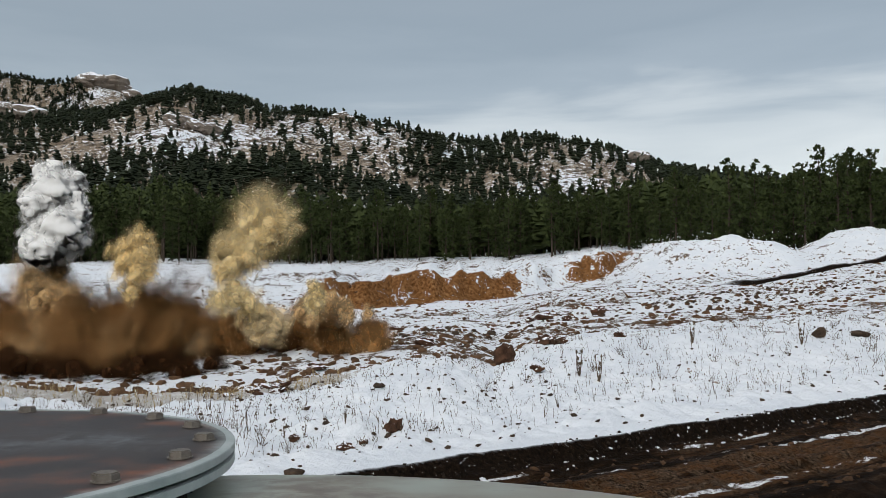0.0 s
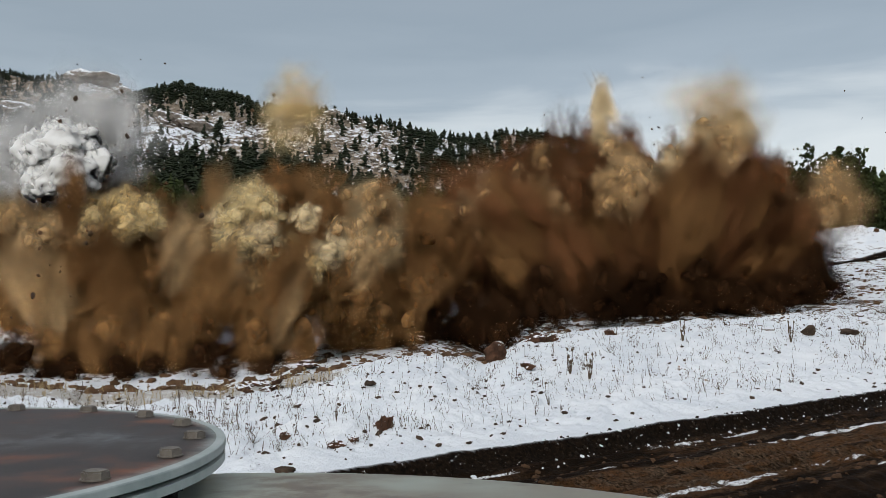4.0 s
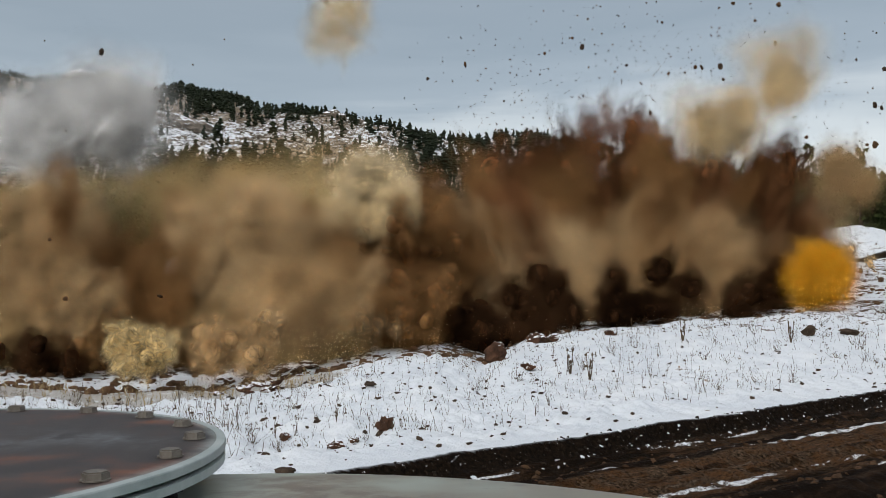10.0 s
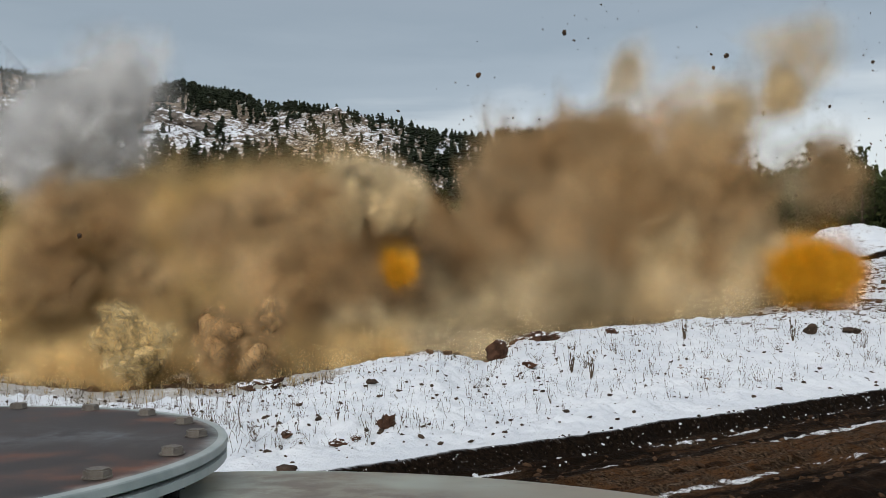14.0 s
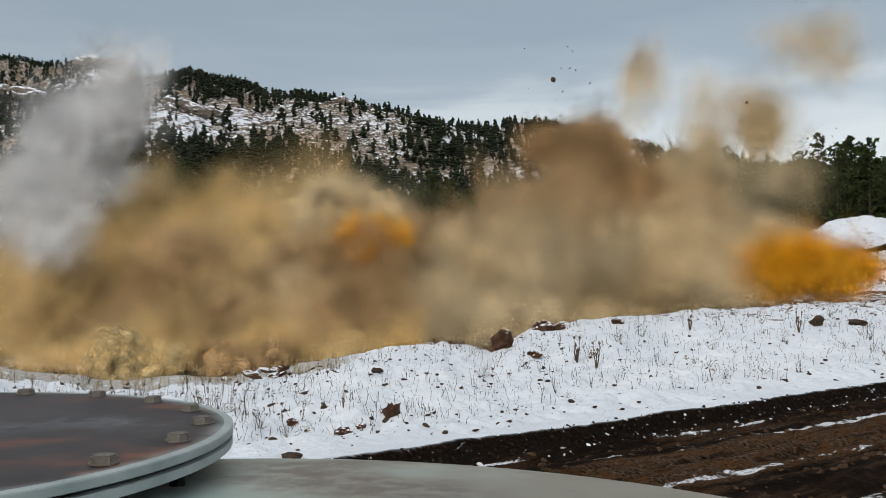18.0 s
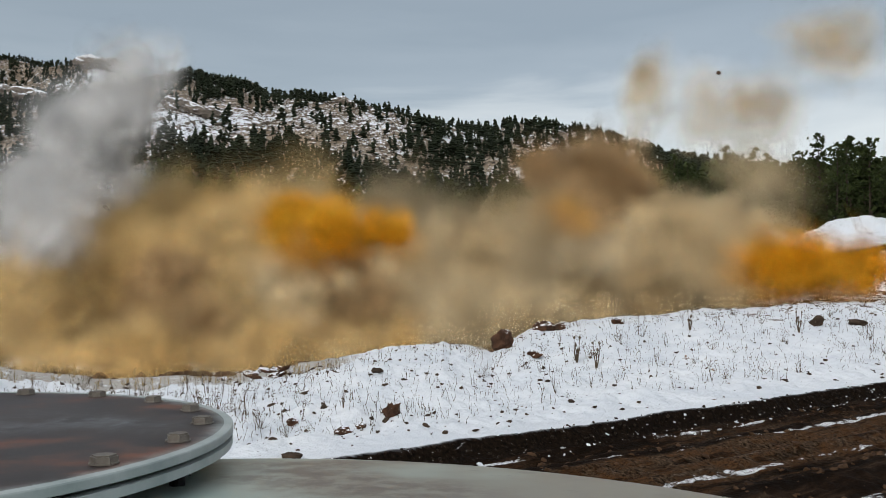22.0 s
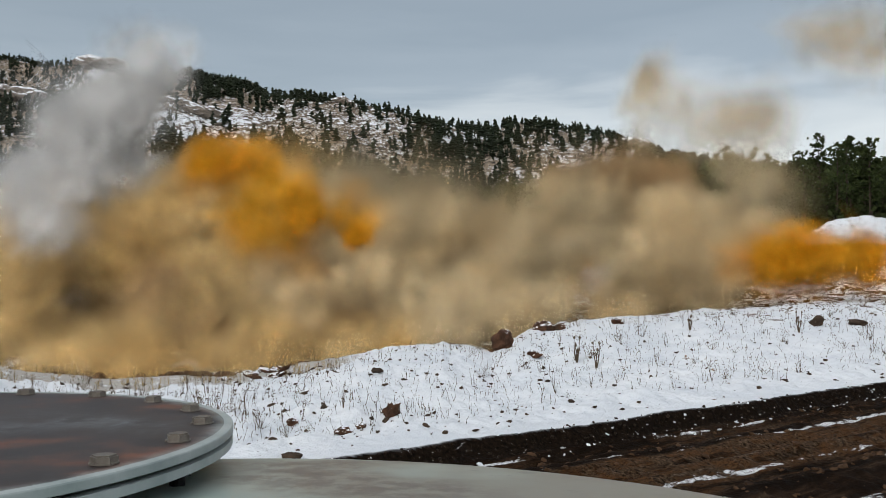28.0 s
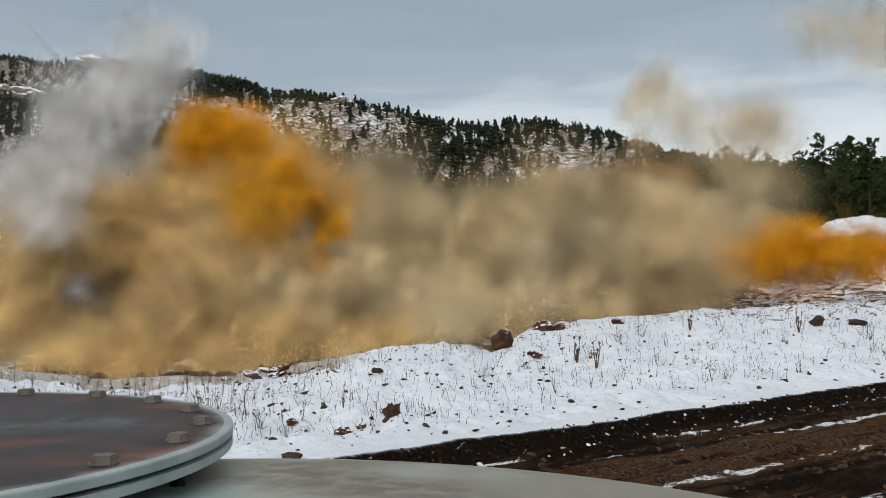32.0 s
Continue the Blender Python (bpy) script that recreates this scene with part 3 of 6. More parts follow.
def plate_material():
    m, nt, b = material("worn_dark_steel")
    n1 = tex(nt, "ShaderNodeTexNoise", 2.3, 5, 0.6).outputs["Fac"]
    n2 = tex(nt, "ShaderNodeTexNoise", 9, 6, 0.65).outputs["Fac"]
    n3 = tex(nt, "ShaderNodeTexNoise", 60, 4, 0.6).outputs["Fac"]
    c = ramp(nt, n2, (0.3, (0.020, 0.016, 0.015)), (0.7, (0.060, 0.049, 0.045)))
    c = mixc(nt, calc(nt, "MULTIPLY", step(nt, n1, 0.50, 0.66), step(nt, n2, 0.35, 0.6)), c, (0.17, 0.062, 0.030))
    c = mixc(nt, calc(nt, "MULTIPLY", step(nt, n1, 0.50, 0.34), step(nt, n2, 0.38, 0.58)), c, (0.17, 0.19, 0.20))
    # pale scuffed paint towards the rim
    co, sep = nt.nodes.new("ShaderNodeTexCoord"), nt.nodes.new("ShaderNodeVectorMath")
    sep.operation = "LENGTH"
    nt.links.new(co.outputs["Object"], sep.inputs[0])
    edge = step(nt, calc(nt, "ADD", sep.outputs["Value"], calc(nt, "MULTIPLY", n2, 0.10)), 0.605, 0.665)
    c = mixc(nt, edge, c, (0.30, 0.345, 0.34))
    nt.links.new(c, b.inputs["Base Color"])
    r = nt.nodes.new("ShaderNodeMapRange")
    nt.links.new(n2, r.inputs[0])
    r.inputs[3].default_value, r.inputs[4].default_value = 0.38, 0.6
    nt.links.new(r.outputs[0], b.inputs["Roughness"])
    b.inputs["Specular IOR Level"].default_value = 0.22
    bump(nt, b, n3, 0.12, 0.001)
    return m


M_STEEL = plate_material()
M_RIM = simple("scraped_rim_paint", (0.24, 0.29, 0.28), (0.42, 0.46, 0.45), 9.0, 0.5, 0.0, 0.25, 0.003)
M_BOLT = simple("galvanised_bolt", (0.10, 0.085, 0.07), (0.27, 0.24, 0.205), 30, 0.55, 0.5, 0.3, 0.002)
M_BLACK = simple("black_gasket", (0.008, 0.008, 0.008), (0.02, 0.02, 0.02), 10, 0.7)


def build_tank():
    tank = new("storage_tank")
    tank.location = (-0.31, 0.45, 0)
    tagged(tank, "grey-green painted steel storage tank with domed top", "tank")
    r, top = 1.22, 2.93
    prof = [(r, 2.702), (r, 2.72)] + [(r - 0.13 * (1 - math.cos(a)), 2.72 + 0.155 * math.sin(a)) for a in np.linspace(0.2, 1.5, 9)]
    prof += [(x, top - 0.05 * (x / 1.1) ** 2) for x in (1.05, 0.95, 0.85, 0.7, 0.5, 0.3, 0.1)]
    v, f = lathe(prof, 96)
    mesh_part("dome", raw_mesh("dome", v, f[:-2], M_TANK, True), tank, "domed top with worn brown film")
    v, f = lathe([(r, 0.0), (r, 2.70)], 96)
    mesh_part("wall", raw_mesh("wall", v, f[:-2], M_TANK, True), tank)
    cover = new("manhole_flange")
    cover.matrix_world = pose(-0.928, 1.27, 2.966, -1.3, 0, 0)
    tagged(cover, "round bolted steel manhole cover on a flanged neck", "manhole cover")
    v, f = lathe([(0.590, -0.0125), (0.5975, -0.011), (0.5975, -0.002), (0.595, -0.0005), (0.57, 0.0), (0.3, 0.0), (0.02, 0.0)], 128)
    plate = mesh_part("cover_plate", raw_mesh("cover_plate", v, f, M_STEEL, False), cover, "dark worn steel plate")
    v, f = lathe([(0.5985, -0.013), (0.5995, -0.0118), (0.5995, -0.0020), (0.5985, 0.0), (0.594, 0.0008), (0.585, 0.0009), (0.5845, -0.002)], 128)
    mesh_part("rim", raw_mesh("rim", v, f[:-2], M_RIM, False), cover, "pale scraped paint rim")
    v, f = lathe([(0.580, -0.0185), (0.580, -0.0127)], 96)
    mesh_part("gasket", raw_mesh("gasket", v, f, M_BLACK), cover, "black rubber gasket")
    v, f = lathe([(0.592, -0.0325), (0.5990, -0.0315), (0.5990, -0.0195), (0.592, -0.0187)], 128)
    mesh_part("lower_flange", raw_mesh("lower_flange", v, f, M_RIM), cover)
    v, f = lathe([(0.46, -0.16), (0.46, -0.0328)], 96)
    mesh_part("neck", raw_mesh("neck", v, f, M_TANK, False), cover)
    hexa = bmesh.new()
    bmesh.ops.create_cone(hexa, cap_ends=True, segments=6, radius1=0.0168, radius2=0.0168, depth=0.0095, matrix=Matrix.Translation((0, 0, 0.0066)))
    bmesh.ops.bevel(hexa, geom=[e for e in hexa.edges if all(v.co.z > 0.009 for v in e.verts)], offset=0.0020, segments=2, affect="EDGES")
    bmesh.ops.create_cone(hexa, cap_ends=True, segments=20, radius1=0.0182, radius2=0.0182, depth=0.002, matrix=Matrix.Translation((0, 0, 0.001)))
    head = bpy.data.meshes.new("bolt")
    hexa.to_mesh(head)
    hexa.free()
    head.materials.append(M_BOLT)
    tail = bmesh.new()
    bmesh.ops.create_cone(tail, cap_ends=True, segments=14, radius1=0.011, radius2=0.011, depth=0.03, matrix=Matrix.Translation((0, 0, -0.05)))
    bmesh.ops.create_cone(tail, cap_ends=True, segments=6, radius1=0.0195, radius2=0.0195, depth=0.016, matrix=Matrix.Translation((0, 0, -0.041)))
    nut = bpy.data.meshes.new("nut")
    tail.to_mesh(nut)
    tail.free()
    nut.materials.append(M_BLACK)
    for k in range(20):
        a = 1.495 - 0.31416 * k
        m = Matrix.Translation((0.55 * math.cos(a), 0.55 * math.sin(a), 0.0005)) @ Matrix.Rotation(random.uniform(0, 1), 4, "Z")
        b = mesh_part("bolt", head, cover)
        b.matrix_basis = m
        t = mesh_part("nut", nut, cover)
        t.matrix_basis = m
    return cover


build_tank()


# ---------------------------------------------------------------- pines
def pine_meshes(seed, tall, bare, spread):
    """Trunk and crown of one pine: limbs in rough whorls, needle tufts along them."""
    rng = random.Random(seed)
    lean = (rng.uniform(-0.02, 0.02), rng.uniform(-0.02, 0.02))
    tv, tf = [], []

    def tube(p, q, r0, r1, sides):
        p, q = Vector(p), Vector(q)
        ax = (q - p).normalized()
        s = ax.orthogonal().normalized()
        t = ax.cross(s)
        base = len(tv)
        for c, r in ((p, r0), (q, r1)):
            for k in range(sides):
                a = 2 * math.pi * k / sides
                tv.append(c + r * (math.cos(a) * s + math.sin(a) * t))
        for k in range(sides):
            k2 = (k + 1) % sides
            tf.append((base + k, base + k2, base + sides + k2, base + sides + k))

    def spine(z):
        return Vector((lean[0] * z + 0.12 * math.sin(z * 0.4 + seed), lean[1] * z, z))
    cuts = 6
    for i in range(cuts):
        z0, z1 = tall * i / cuts, tall * (i + 1) / cuts
        tube(spine(z0) - Vector((0, 0, 0.4 if i == 0 else 0)), spine(z1), 0.24 * (1 - 0.93 * i / cuts), 0.24 * (1 - 0.93 * (i + 1) / cuts), 7)
    cv, cf = [], []

    def tuft(c, size, out):
        for k in range(5):
            d = Vector((rng.gauss(0, 1), rng.gauss(0, 1), rng.gauss(0.25, 0.8))).normalized() + 0.7 * out
            d.normalize()
            s = d.orthogonal().normalized()
            s.rotate(Matrix.Rotation(rng.uniform(0, 6.28), 3, d))
            w = size * rng.uniform(0.22, 0.42)
            b = len(cv)
            cv.extend((c - s * w * 0.4, c + s * w * 0.4, c + d * size * 0.6 + s * w, c + d * size * rng.uniform(0.8, 1.25), c + d * size * 0.6 - s * w))
            cf.append((b, b + 1, b + 2, b + 3, b + 4))
    z = tall * bare
    while z < tall * 0.985:
        f = (z / tall - bare) / (1 - bare)
        reach = spread * (0.45 + 0.9 * f) * (1 - f) ** 0.75 * 1.15 + 0.25
        for k in range(rng.choice((2, 3, 3, 4))):
            a = rng.uniform(0, 6.283)
            ln = reach * rng.uniform(0.55, 1.2)
            if rng.random() < 0.10 and f < 0.5:
                continue
            p = spine(z)
            droop = rng.uniform(-0.18, 0.22) + 0.35 * f
            d = Vector((math.cos(a), math.sin(a), droop)).normalized()
            q = p + d * ln
            tube(p, q, 0.05 * (1 - 0.6 * f), 0.012, 3)
            m = max(2, int(ln / 0.42))
            for j in range(m):
                g = 0.3 + 0.72 * (j + rng.random()) / m
                c = p + d * ln * g + Vector((rng.gauss(0, 0.16), rng.gauss(0, 0.16), rng.gauss(0.03, 0.12)))
                tuft(c, rng.uniform(0.38, 0.62), d)
        z += rng.uniform(0.32, 0.62) * tall / 14
    tuft(spine(tall * 0.985), 0.5, Vector((0, 0, 1)))
    return raw_mesh("trunk", tv, tf, M_BARK, True), raw_mesh("crown", cv, cf, M_NEEDLE)


def low_pine(rng, x, y, z, tall, width, verts, faces, clumps=7):
    """A pine of the far slopes: ragged clumps of needles up a stem."""
    for i in range(clumps):
        f = (i + 0.5) / clumps
        r = width * (0.95 - 0.60 * f ** 1.5) * rng.uniform(0.55, 1.15) * (0.75 if i == 0 else 1)
        a, o = rng.uniform(0, 6.28), width * (1.1 - f) * rng.uniform(0.0, 0.6)
        cx, cy, cz = x + o * math.cos(a), y + o * math.sin(a), z + tall * (0.14 + 0.82 * f)
        h = tall / clumps * rng.uniform(0.75, 1.25)
        b = len(verts)
        for k in range(5):
            q = a + 1.2566 * k + rng.uniform(-0.4, 0.4)
            rr = r * rng.uniform(0.7, 1.25)
            verts.append((cx + rr * math.cos(q), cy + rr * math.sin(q), cz + rng.uniform(-0.45, 0.25) * h))
        verts.append((cx, cy, cz + h * 0.85))
        verts.append((cx, cy, cz - h * 0.5))
        for k in range(5):
            k2 = (k + 1) % 5
            faces.append((b + k, b + k2, b + 5))
            faces.append((b + k2, b + k, b + 6))
    b = len(verts)
    w = 0.018 * tall
    verts.extend(((x - w, y, z - 0.5), (x + w, y - w, z - 0.5), (x, y + w, z - 0.5), (x, y, z + tall * 0.4)))
    faces.extend(((b, b + 1, b + 3), (b + 1, b + 2, b + 3), (b + 2, b, b + 3)))


def build_woods():
    rng = random.Random(11)
    kinds = [pine_meshes(s, t, b, w) for s, t, b, w in ((1, 15, 0.10, 3.0), (2, 16.5, 0.24, 3.0), (3, 13.5, 0.06, 2.9), (4, 15.5, 0.34, 2.7), (5, 11, 0.05, 2.7))]
    made = []
    # the wood's edge: single pines
    spots = []
    for i in range(285):
        u = -0.56 + 1.12 * (i + rng.random()) / 285
        right = float(sm(np.array(u), 0.16, 0.36))
        near = 188 - 50 * right
        d = near + abs(rng.gauss(0, 1)) * 14 + (rng.random() < 0.4) * rng.uniform(0, 40)
        spots.append((u * d, d))
    for x, y in spots:
        t, c = rng.choice(kinds)
        tree = new("pine_tree")
        s = rng.uniform(0.62, 1.15)
        u = x / y
        s *= 1 + 0.12 * float(sm(np.array(u), 0.3, 0.5))
        tree.matrix_basis = pose(x, y, ground_z(x, y) - 0.1, 0, 0, rng.uniform(0, 360))
        tree.scale = (s * rng.uniform(0.9, 1.1), s * rng.uniform(0.9, 1.1), s)
        tagged(tree, "tall dark green pine at the wood's edge", "tree", "pines of the wood's edge")
        mesh_part("trunk", t, tree)
        mesh_part("crown", c, tree)
    # the wood behind and the slopes
    verts, faces = [], []
    n = 0
    while n < 1900:
        u, d = rng.uniform(-0.6, 0.6), rng.uniform(200, 330)
        right = float(sm(np.array(u), 0.16, 0.36))
        if d < 205 - 45 * right or (d > 248 and u > -0.24 + rng.gauss(0, 0.05)):
            continue
        low_pine(rng, u * d, d, ground_z(u * d, d), rng.uniform(9, 15), rng.uniform(2.2, 3.2), verts, faces, 9)
        n += 1
    tagged(new("woodland", raw_mesh("woodland", verts, faces, M_NEEDLE)), "dense dark pine wood at the mountain's foot", "woodland", kind="stuff")
    verts, faces = [], []
    cand = 24000
    U = np.array([rng.uniform(-0.6, 0.6) for _ in range(cand)])
    D = np.array([math.sqrt(rng.uniform(300 ** 2, 720 ** 2)) for _ in range(cand)])
    X, Y = U * D, D
    Z = height(X, Y)
    # thick on the left slopes, along the crest and in a tongue below the open face; thin on bare granite
    den = 0.25 + 1.0 * fbm(X * 0.012, Y * 0.010, 4, 81) + 0.45 * sm(D, 655, 690) * sm(U, -0.22, -0.14) + 0.3 * sm(D, 600, 680) * (1 - sm(U, -0.20, -0.12))
    den = den - 0.3 * np.exp(-((U - 0.2) / 0.1) ** 2) * (1 - sm(D, 610, 660)) - 0.42 * np.exp(-(((U + 0.12) / 0.11) ** 2 + ((D - 500) / 75) ** 2))
    den = den + 0.75 * np.exp(-(((U + 0.21) / 0.10) ** 2 + ((D - 392) / 34) ** 2)) - 0.35 * np.exp(-(((U + 0.335) / 0.04) ** 2 + ((D - 475) / 45) ** 2))
    den = den + (0.6 * sm(-U, 0.18, 0.34) - 0.05) * (1 - sm(D, 330, 460))
    den = np.maximum(den, 0.175)
    for x, y, z, k in zip(X, Y, Z, den):
        if rng.random() < (k - 0.10) * 0.95:
            tall = rng.uniform(3.0, 9.5)
            low_pine(rng, x, y, z, tall, tall * rng.uniform(0.27, 0.42), verts, faces)
    for _ in range(620):
        u, d = rng.uniform(-0.6, -0.415), rng.uniform(1000, 1190)
        tall = rng.uniform(6, 11)
        low_pine(rng, u * d, d, ground_z(u * d, d), tall, tall * 0.36, verts, faces)
    tagged(new("mountain_pines", raw_mesh("mountain_pines", verts, faces, M_NEEDLE_FAR)), "scattered dark pines over the snowy mountain", "trees", kind="stuff")


build_woods()


# ---------------------------------------------------------------- stones
def stone(rng, size, rough=0.35, sub=2, flat=0.7):
    bm = bmesh.new()
    bmesh.ops.create_icosphere(bm, subdivisions=sub, radius=1)
    off = Vector((rng.uniform(0, 50), rng.uniform(0, 50), rng.uniform(0, 50)))
    for v in bm.verts:
        p = v.co.copy()
        k = 1 + rough * noise.noise(p * 1.1 + off) + 0.5 * rough * noise.noise(p * 2.7 + off)
        c = noise.cell(p * 0.9 + off) * 0.12
        v.co = p * (k + c) * size
        v.co.z *= flat
    return bm


# ---------------------------------------------------------------- dust and smoke
def puff_mesh(seed, mat, heart, flecks, size, peak, lumps):
    """One rigid billow, about one metre in radius: a lumpy heart in a swarm of bowl-shaped flecks that fade to their rims."""
    rng = random.Random(seed)
    off = Vector((rng.uniform(0, 90), rng.uniform(0, 90), 0))
    verts, faces = [], []
    marks = {"across": [], "along": [], "dense": [], "heart": []}

    def mark(p, u, v, thick, core):
        verts.append(p)
        for key, value in zip(marks, (u, v, thick, core)):
            marks[key].append(value)
    if heart:
        shell = bmesh.new()
        bmesh.ops.create_icosphere(shell, subdivisions=4 if lumps > 1 else 3, radius=1)
        for v in shell.verts:
            p = v.co.copy()
            q = p + off
            k = 1 + 0.40 * noise.noise(q * 1.3) + lumps * (0.24 * abs(noise.noise(q * 3.1)) + 0.12 * abs(noise.noise(q * 6.5)))
            mark(p * heart * k, 0.0, 0.0, 2.0, 1.0)
        faces.extend(tuple(v.index for v in f.verts) for f in shell.faces)
        shell.free()
    for _ in range(flecks):
        d = Vector((rng.gauss(0, 1), rng.gauss(0, 1), rng.gauss(0, 1))).normalized()
        c = d * (heart * 0.9 + (0.92 - heart * 0.9) * rng.random() ** (1.3 if heart else 0.6))
        while True:
            ax = Vector((rng.gauss(0, 1), rng.gauss(0, 1), rng.gauss(0, 1))).normalized()
            if abs(ax.y) > 0.4:
                break
        s = ax.orthogonal().normalized()
        t = ax.cross(s)
        r = size * rng.uniform(0.7, 1.35)
        thick = peak * rng.uniform(0.6, 1.3)
        bow = rng.uniform(0.1, 0.3) * r
        b = len(verts)
        for i in range(3):
            for j in range(3):
                u, v = i - 1.0, j - 1.0
                mark(c + r * (u * s + v * t) - ax * bow * (u * u + v * v), u, v, thick, 0.0)
        for i in range(2):
            for j in range(2):
                k = b + 3 * i + j
                faces.append((k, k + 1, k + 4, k + 3))
    me = raw_mesh("puff", verts, faces, mat, True)
    for name, vals in marks.items():
        at = me.attributes.new(name, "FLOAT", "POINT")
        at.data.foreach_set("value", np.array(vals, np.float32))
    return me


# billows from dense to thin: heart, flecks, their size and density, lumps
BILLOWS = ((0.36, 30, 0.60, 1.05, 0.8), (0.0, 36, 0.74, 0.55, 0), (0.0, 18, 0.78, 0.28, 0),
           (0.64, 50, 0.26, 1.2, 1.5), (0.0, 14, 0.82, 0.15, 0), (0.38, 50, 0.46, 0.95, 0.6), (0.0, 46, 0.74, 0.42, 0))
PUFFS = {}
for ci, (cname, cmat) in enumerate(DUST.items()):
    for thin, shape in enumerate(BILLOWS):
        PUFFS[cname, thin] = [puff_mesh(100 * ci + 10 * thin + k, cmat, *shape) for k in range(3)]

MOVES = []
EYE_Z = 3.2


def cloud(label, colour, depth, count, radius, thin, rows, tall=1.0, wide=False, rays=0.0):
    """A burst of dust: puffs that keep their place within a spreading, drifting heap.
    rows: seconds, middle x and z, half width, half height, lean to the right per metre of rise."""
    rng = random.Random(len(MOVES) * 7 + count)
    x0 = rows[-1][1]
    base = new("dust_cloud")
    base.location = (x0, depth, ground_z(x0, depth))
    tagged(base, label, "dust cloud", "blast dust clouds")
    for k in range(count):
        while True:
            p = Vector((rng.uniform(-1, 1), rng.uniform(-1, 1), rng.uniform(-1, 1)))
            if p.length < 1.08 or wide and p.x ** 4 + p.z ** 4 < 1.1:
                break
        r = radius * rng.uniform(0.7, 1.3)
        ob = mesh_part("puff", rng.choice(PUFFS[colour, thin]), base)
        tagged(ob, kind="stuff")
        ob.scale = (r * rng.uniform(0.85, 1.15), r * rng.uniform(0.8, 1.1), r * tall * rng.uniform(0.85, 1.2))
        turn0, spin = rng.uniform(-40, 40) + rng.choice((0, 180)), rng.uniform(-1.0, 1.0)
        tilt = rng.uniform(-20, 20)
        lag = rng.uniform(-0.12, 0.12)
        path = []
        for t, mx, mz, hw, hh, ln in rows:
            z = mz + p.z * hh
            x = mx + p.x * hw + ln * p.z * hh + 0.12 * hw * math.sin(t * 0.35 + 6 * lag * 10)
            # the face of the cloud leans back, away from the sun
            y = depth + 0.6 * p.y * min(hw * 0.8, 5.0) + max(-4.0, min(5.0, 0.8 * p.z * hh))
            x, z = x * y / depth, EYE_Z + (z - EYE_Z) * y / depth
            if rays:
                away = math.degrees(math.atan2(x - mx, max(0.5, z - base.location.z)))
                path.append((t, pose(x - base.location.x, y - base.location.y, z - base.location.z, 0, rays * away + 0.5 * tilt, 0)))
                continue
            path.append((t, pose(x - base.location.x, y - base.location.y, z - base.location.z, tilt + spin * t * 0.5, 0.6 * tilt, turn0 + spin * t)))
        MOVES.append((ob, path))


cloud("dark earth behind the flung rays", "dark", 59, 24, 2.27, 0, ((0, 12.5, -7, 10.6, 0.4, 0), (1.8, 12.5, -7, 10.6, 0.4, 0), (3, 12.5, 4.1, 11.8, 1.8, 0), (6, 12.9, 5.5, 12.9, 2.9, 0), (9, 12.9, 5.3, 12.9, 2.9, 0), (11, 12.1, 3.3, 11.8, 1.8, 0), (13, 12.1, -7, 10.6, 0.4, 0), (32, 12.1, -7, 10.6, 0.4, 0)), 1.0, True)
cloud("brown dust behind the first curtain", "brown", 43, 20, 1.66, 0, ((0, -13.5, -5.6, 7.2, 0.4, 0), (0.8, -13.5, -5.6, 7.2, 0.4, 0), (2, -13.4, 2.8, 8, 1.3, 0), (3.5, -12.8, 3.8, 9.1, 2.1, 0), (6, -12.8, 4, 9.4, 2.3, 0), (9, -12.8, 3.7, 9.4, 2.1, 0), (11, -12.8, 2.3, 9.1, 1.3, 0), (13, -12.8, -5.6, 8.2, 0.4, 0), (32, -12.8, -5.6, 8.2, 0.4, 0)), 1.0, True)
cloud("tan dust low behind the crest", "tan", 33, 18, 1.1, 1, ((0, -4.6, -4.4, 2.8, 0.4, 0), (11.5, -4.6, -4.4, 2.8, 0.4, 0), (14, -4.7, 0.33, 3.1, 0.33, 0), (17, -4.9, 0.21, 3.3, 0.48, 0), (32, -4.9, 0.32, 3.5, 0.61, 0)), 1.0, True)
cloud("brown dust curtain running out along the line", "brown", 42, 46, 1.17, 0, ((0, -8.8, 1, 5.6, 0.61, 0), (0.5, -7.4, 1.7, 4.7, 1.3, 0), (1, -6.2, 2.5, 4.2, 2, 0), (2, -4.8, 3.6, 3.9, 2.6, 0), (3.5, -4.8, 4.2, 4.2, 3.2, 0), (6, -4.8, 4.5, 4.5, 3.5, 0), (9, -4.2, 4.2, 4.5, 3.2, 0), (11, -3.9, 3.7, 4.5, 2.6, 0), (13, -3.4, 2, 4.2, 1.4, 0), (15, -3.7, -5.1, 3.8, 0.4, 0), (32, -3.7, -5.1, 3.8, 0.4, 0)), 1.2, True)
cloud("tan dust rising under the white smoke", "umber", 38.5, 12, 0.87, 5, ((0, -17.7, 3.4, 1.3, 1, 0), (1, -17.4, 4.7, 1.5, 1.3, 0), (2, -17.1, 5.6, 2, 1, 0), (3.5, -16.9, 6.2, 2.3, 1, 0), (6, -16.8, 4.2, 2.3, 1, 0), (9, -16.8, 0.67, 2.3, 0.77, 0), (12, -16.8, -4.3, 2.1, 0.4, 0), (32, -16.8, -4.3, 2.1, 0.4, 0)), 1.2)
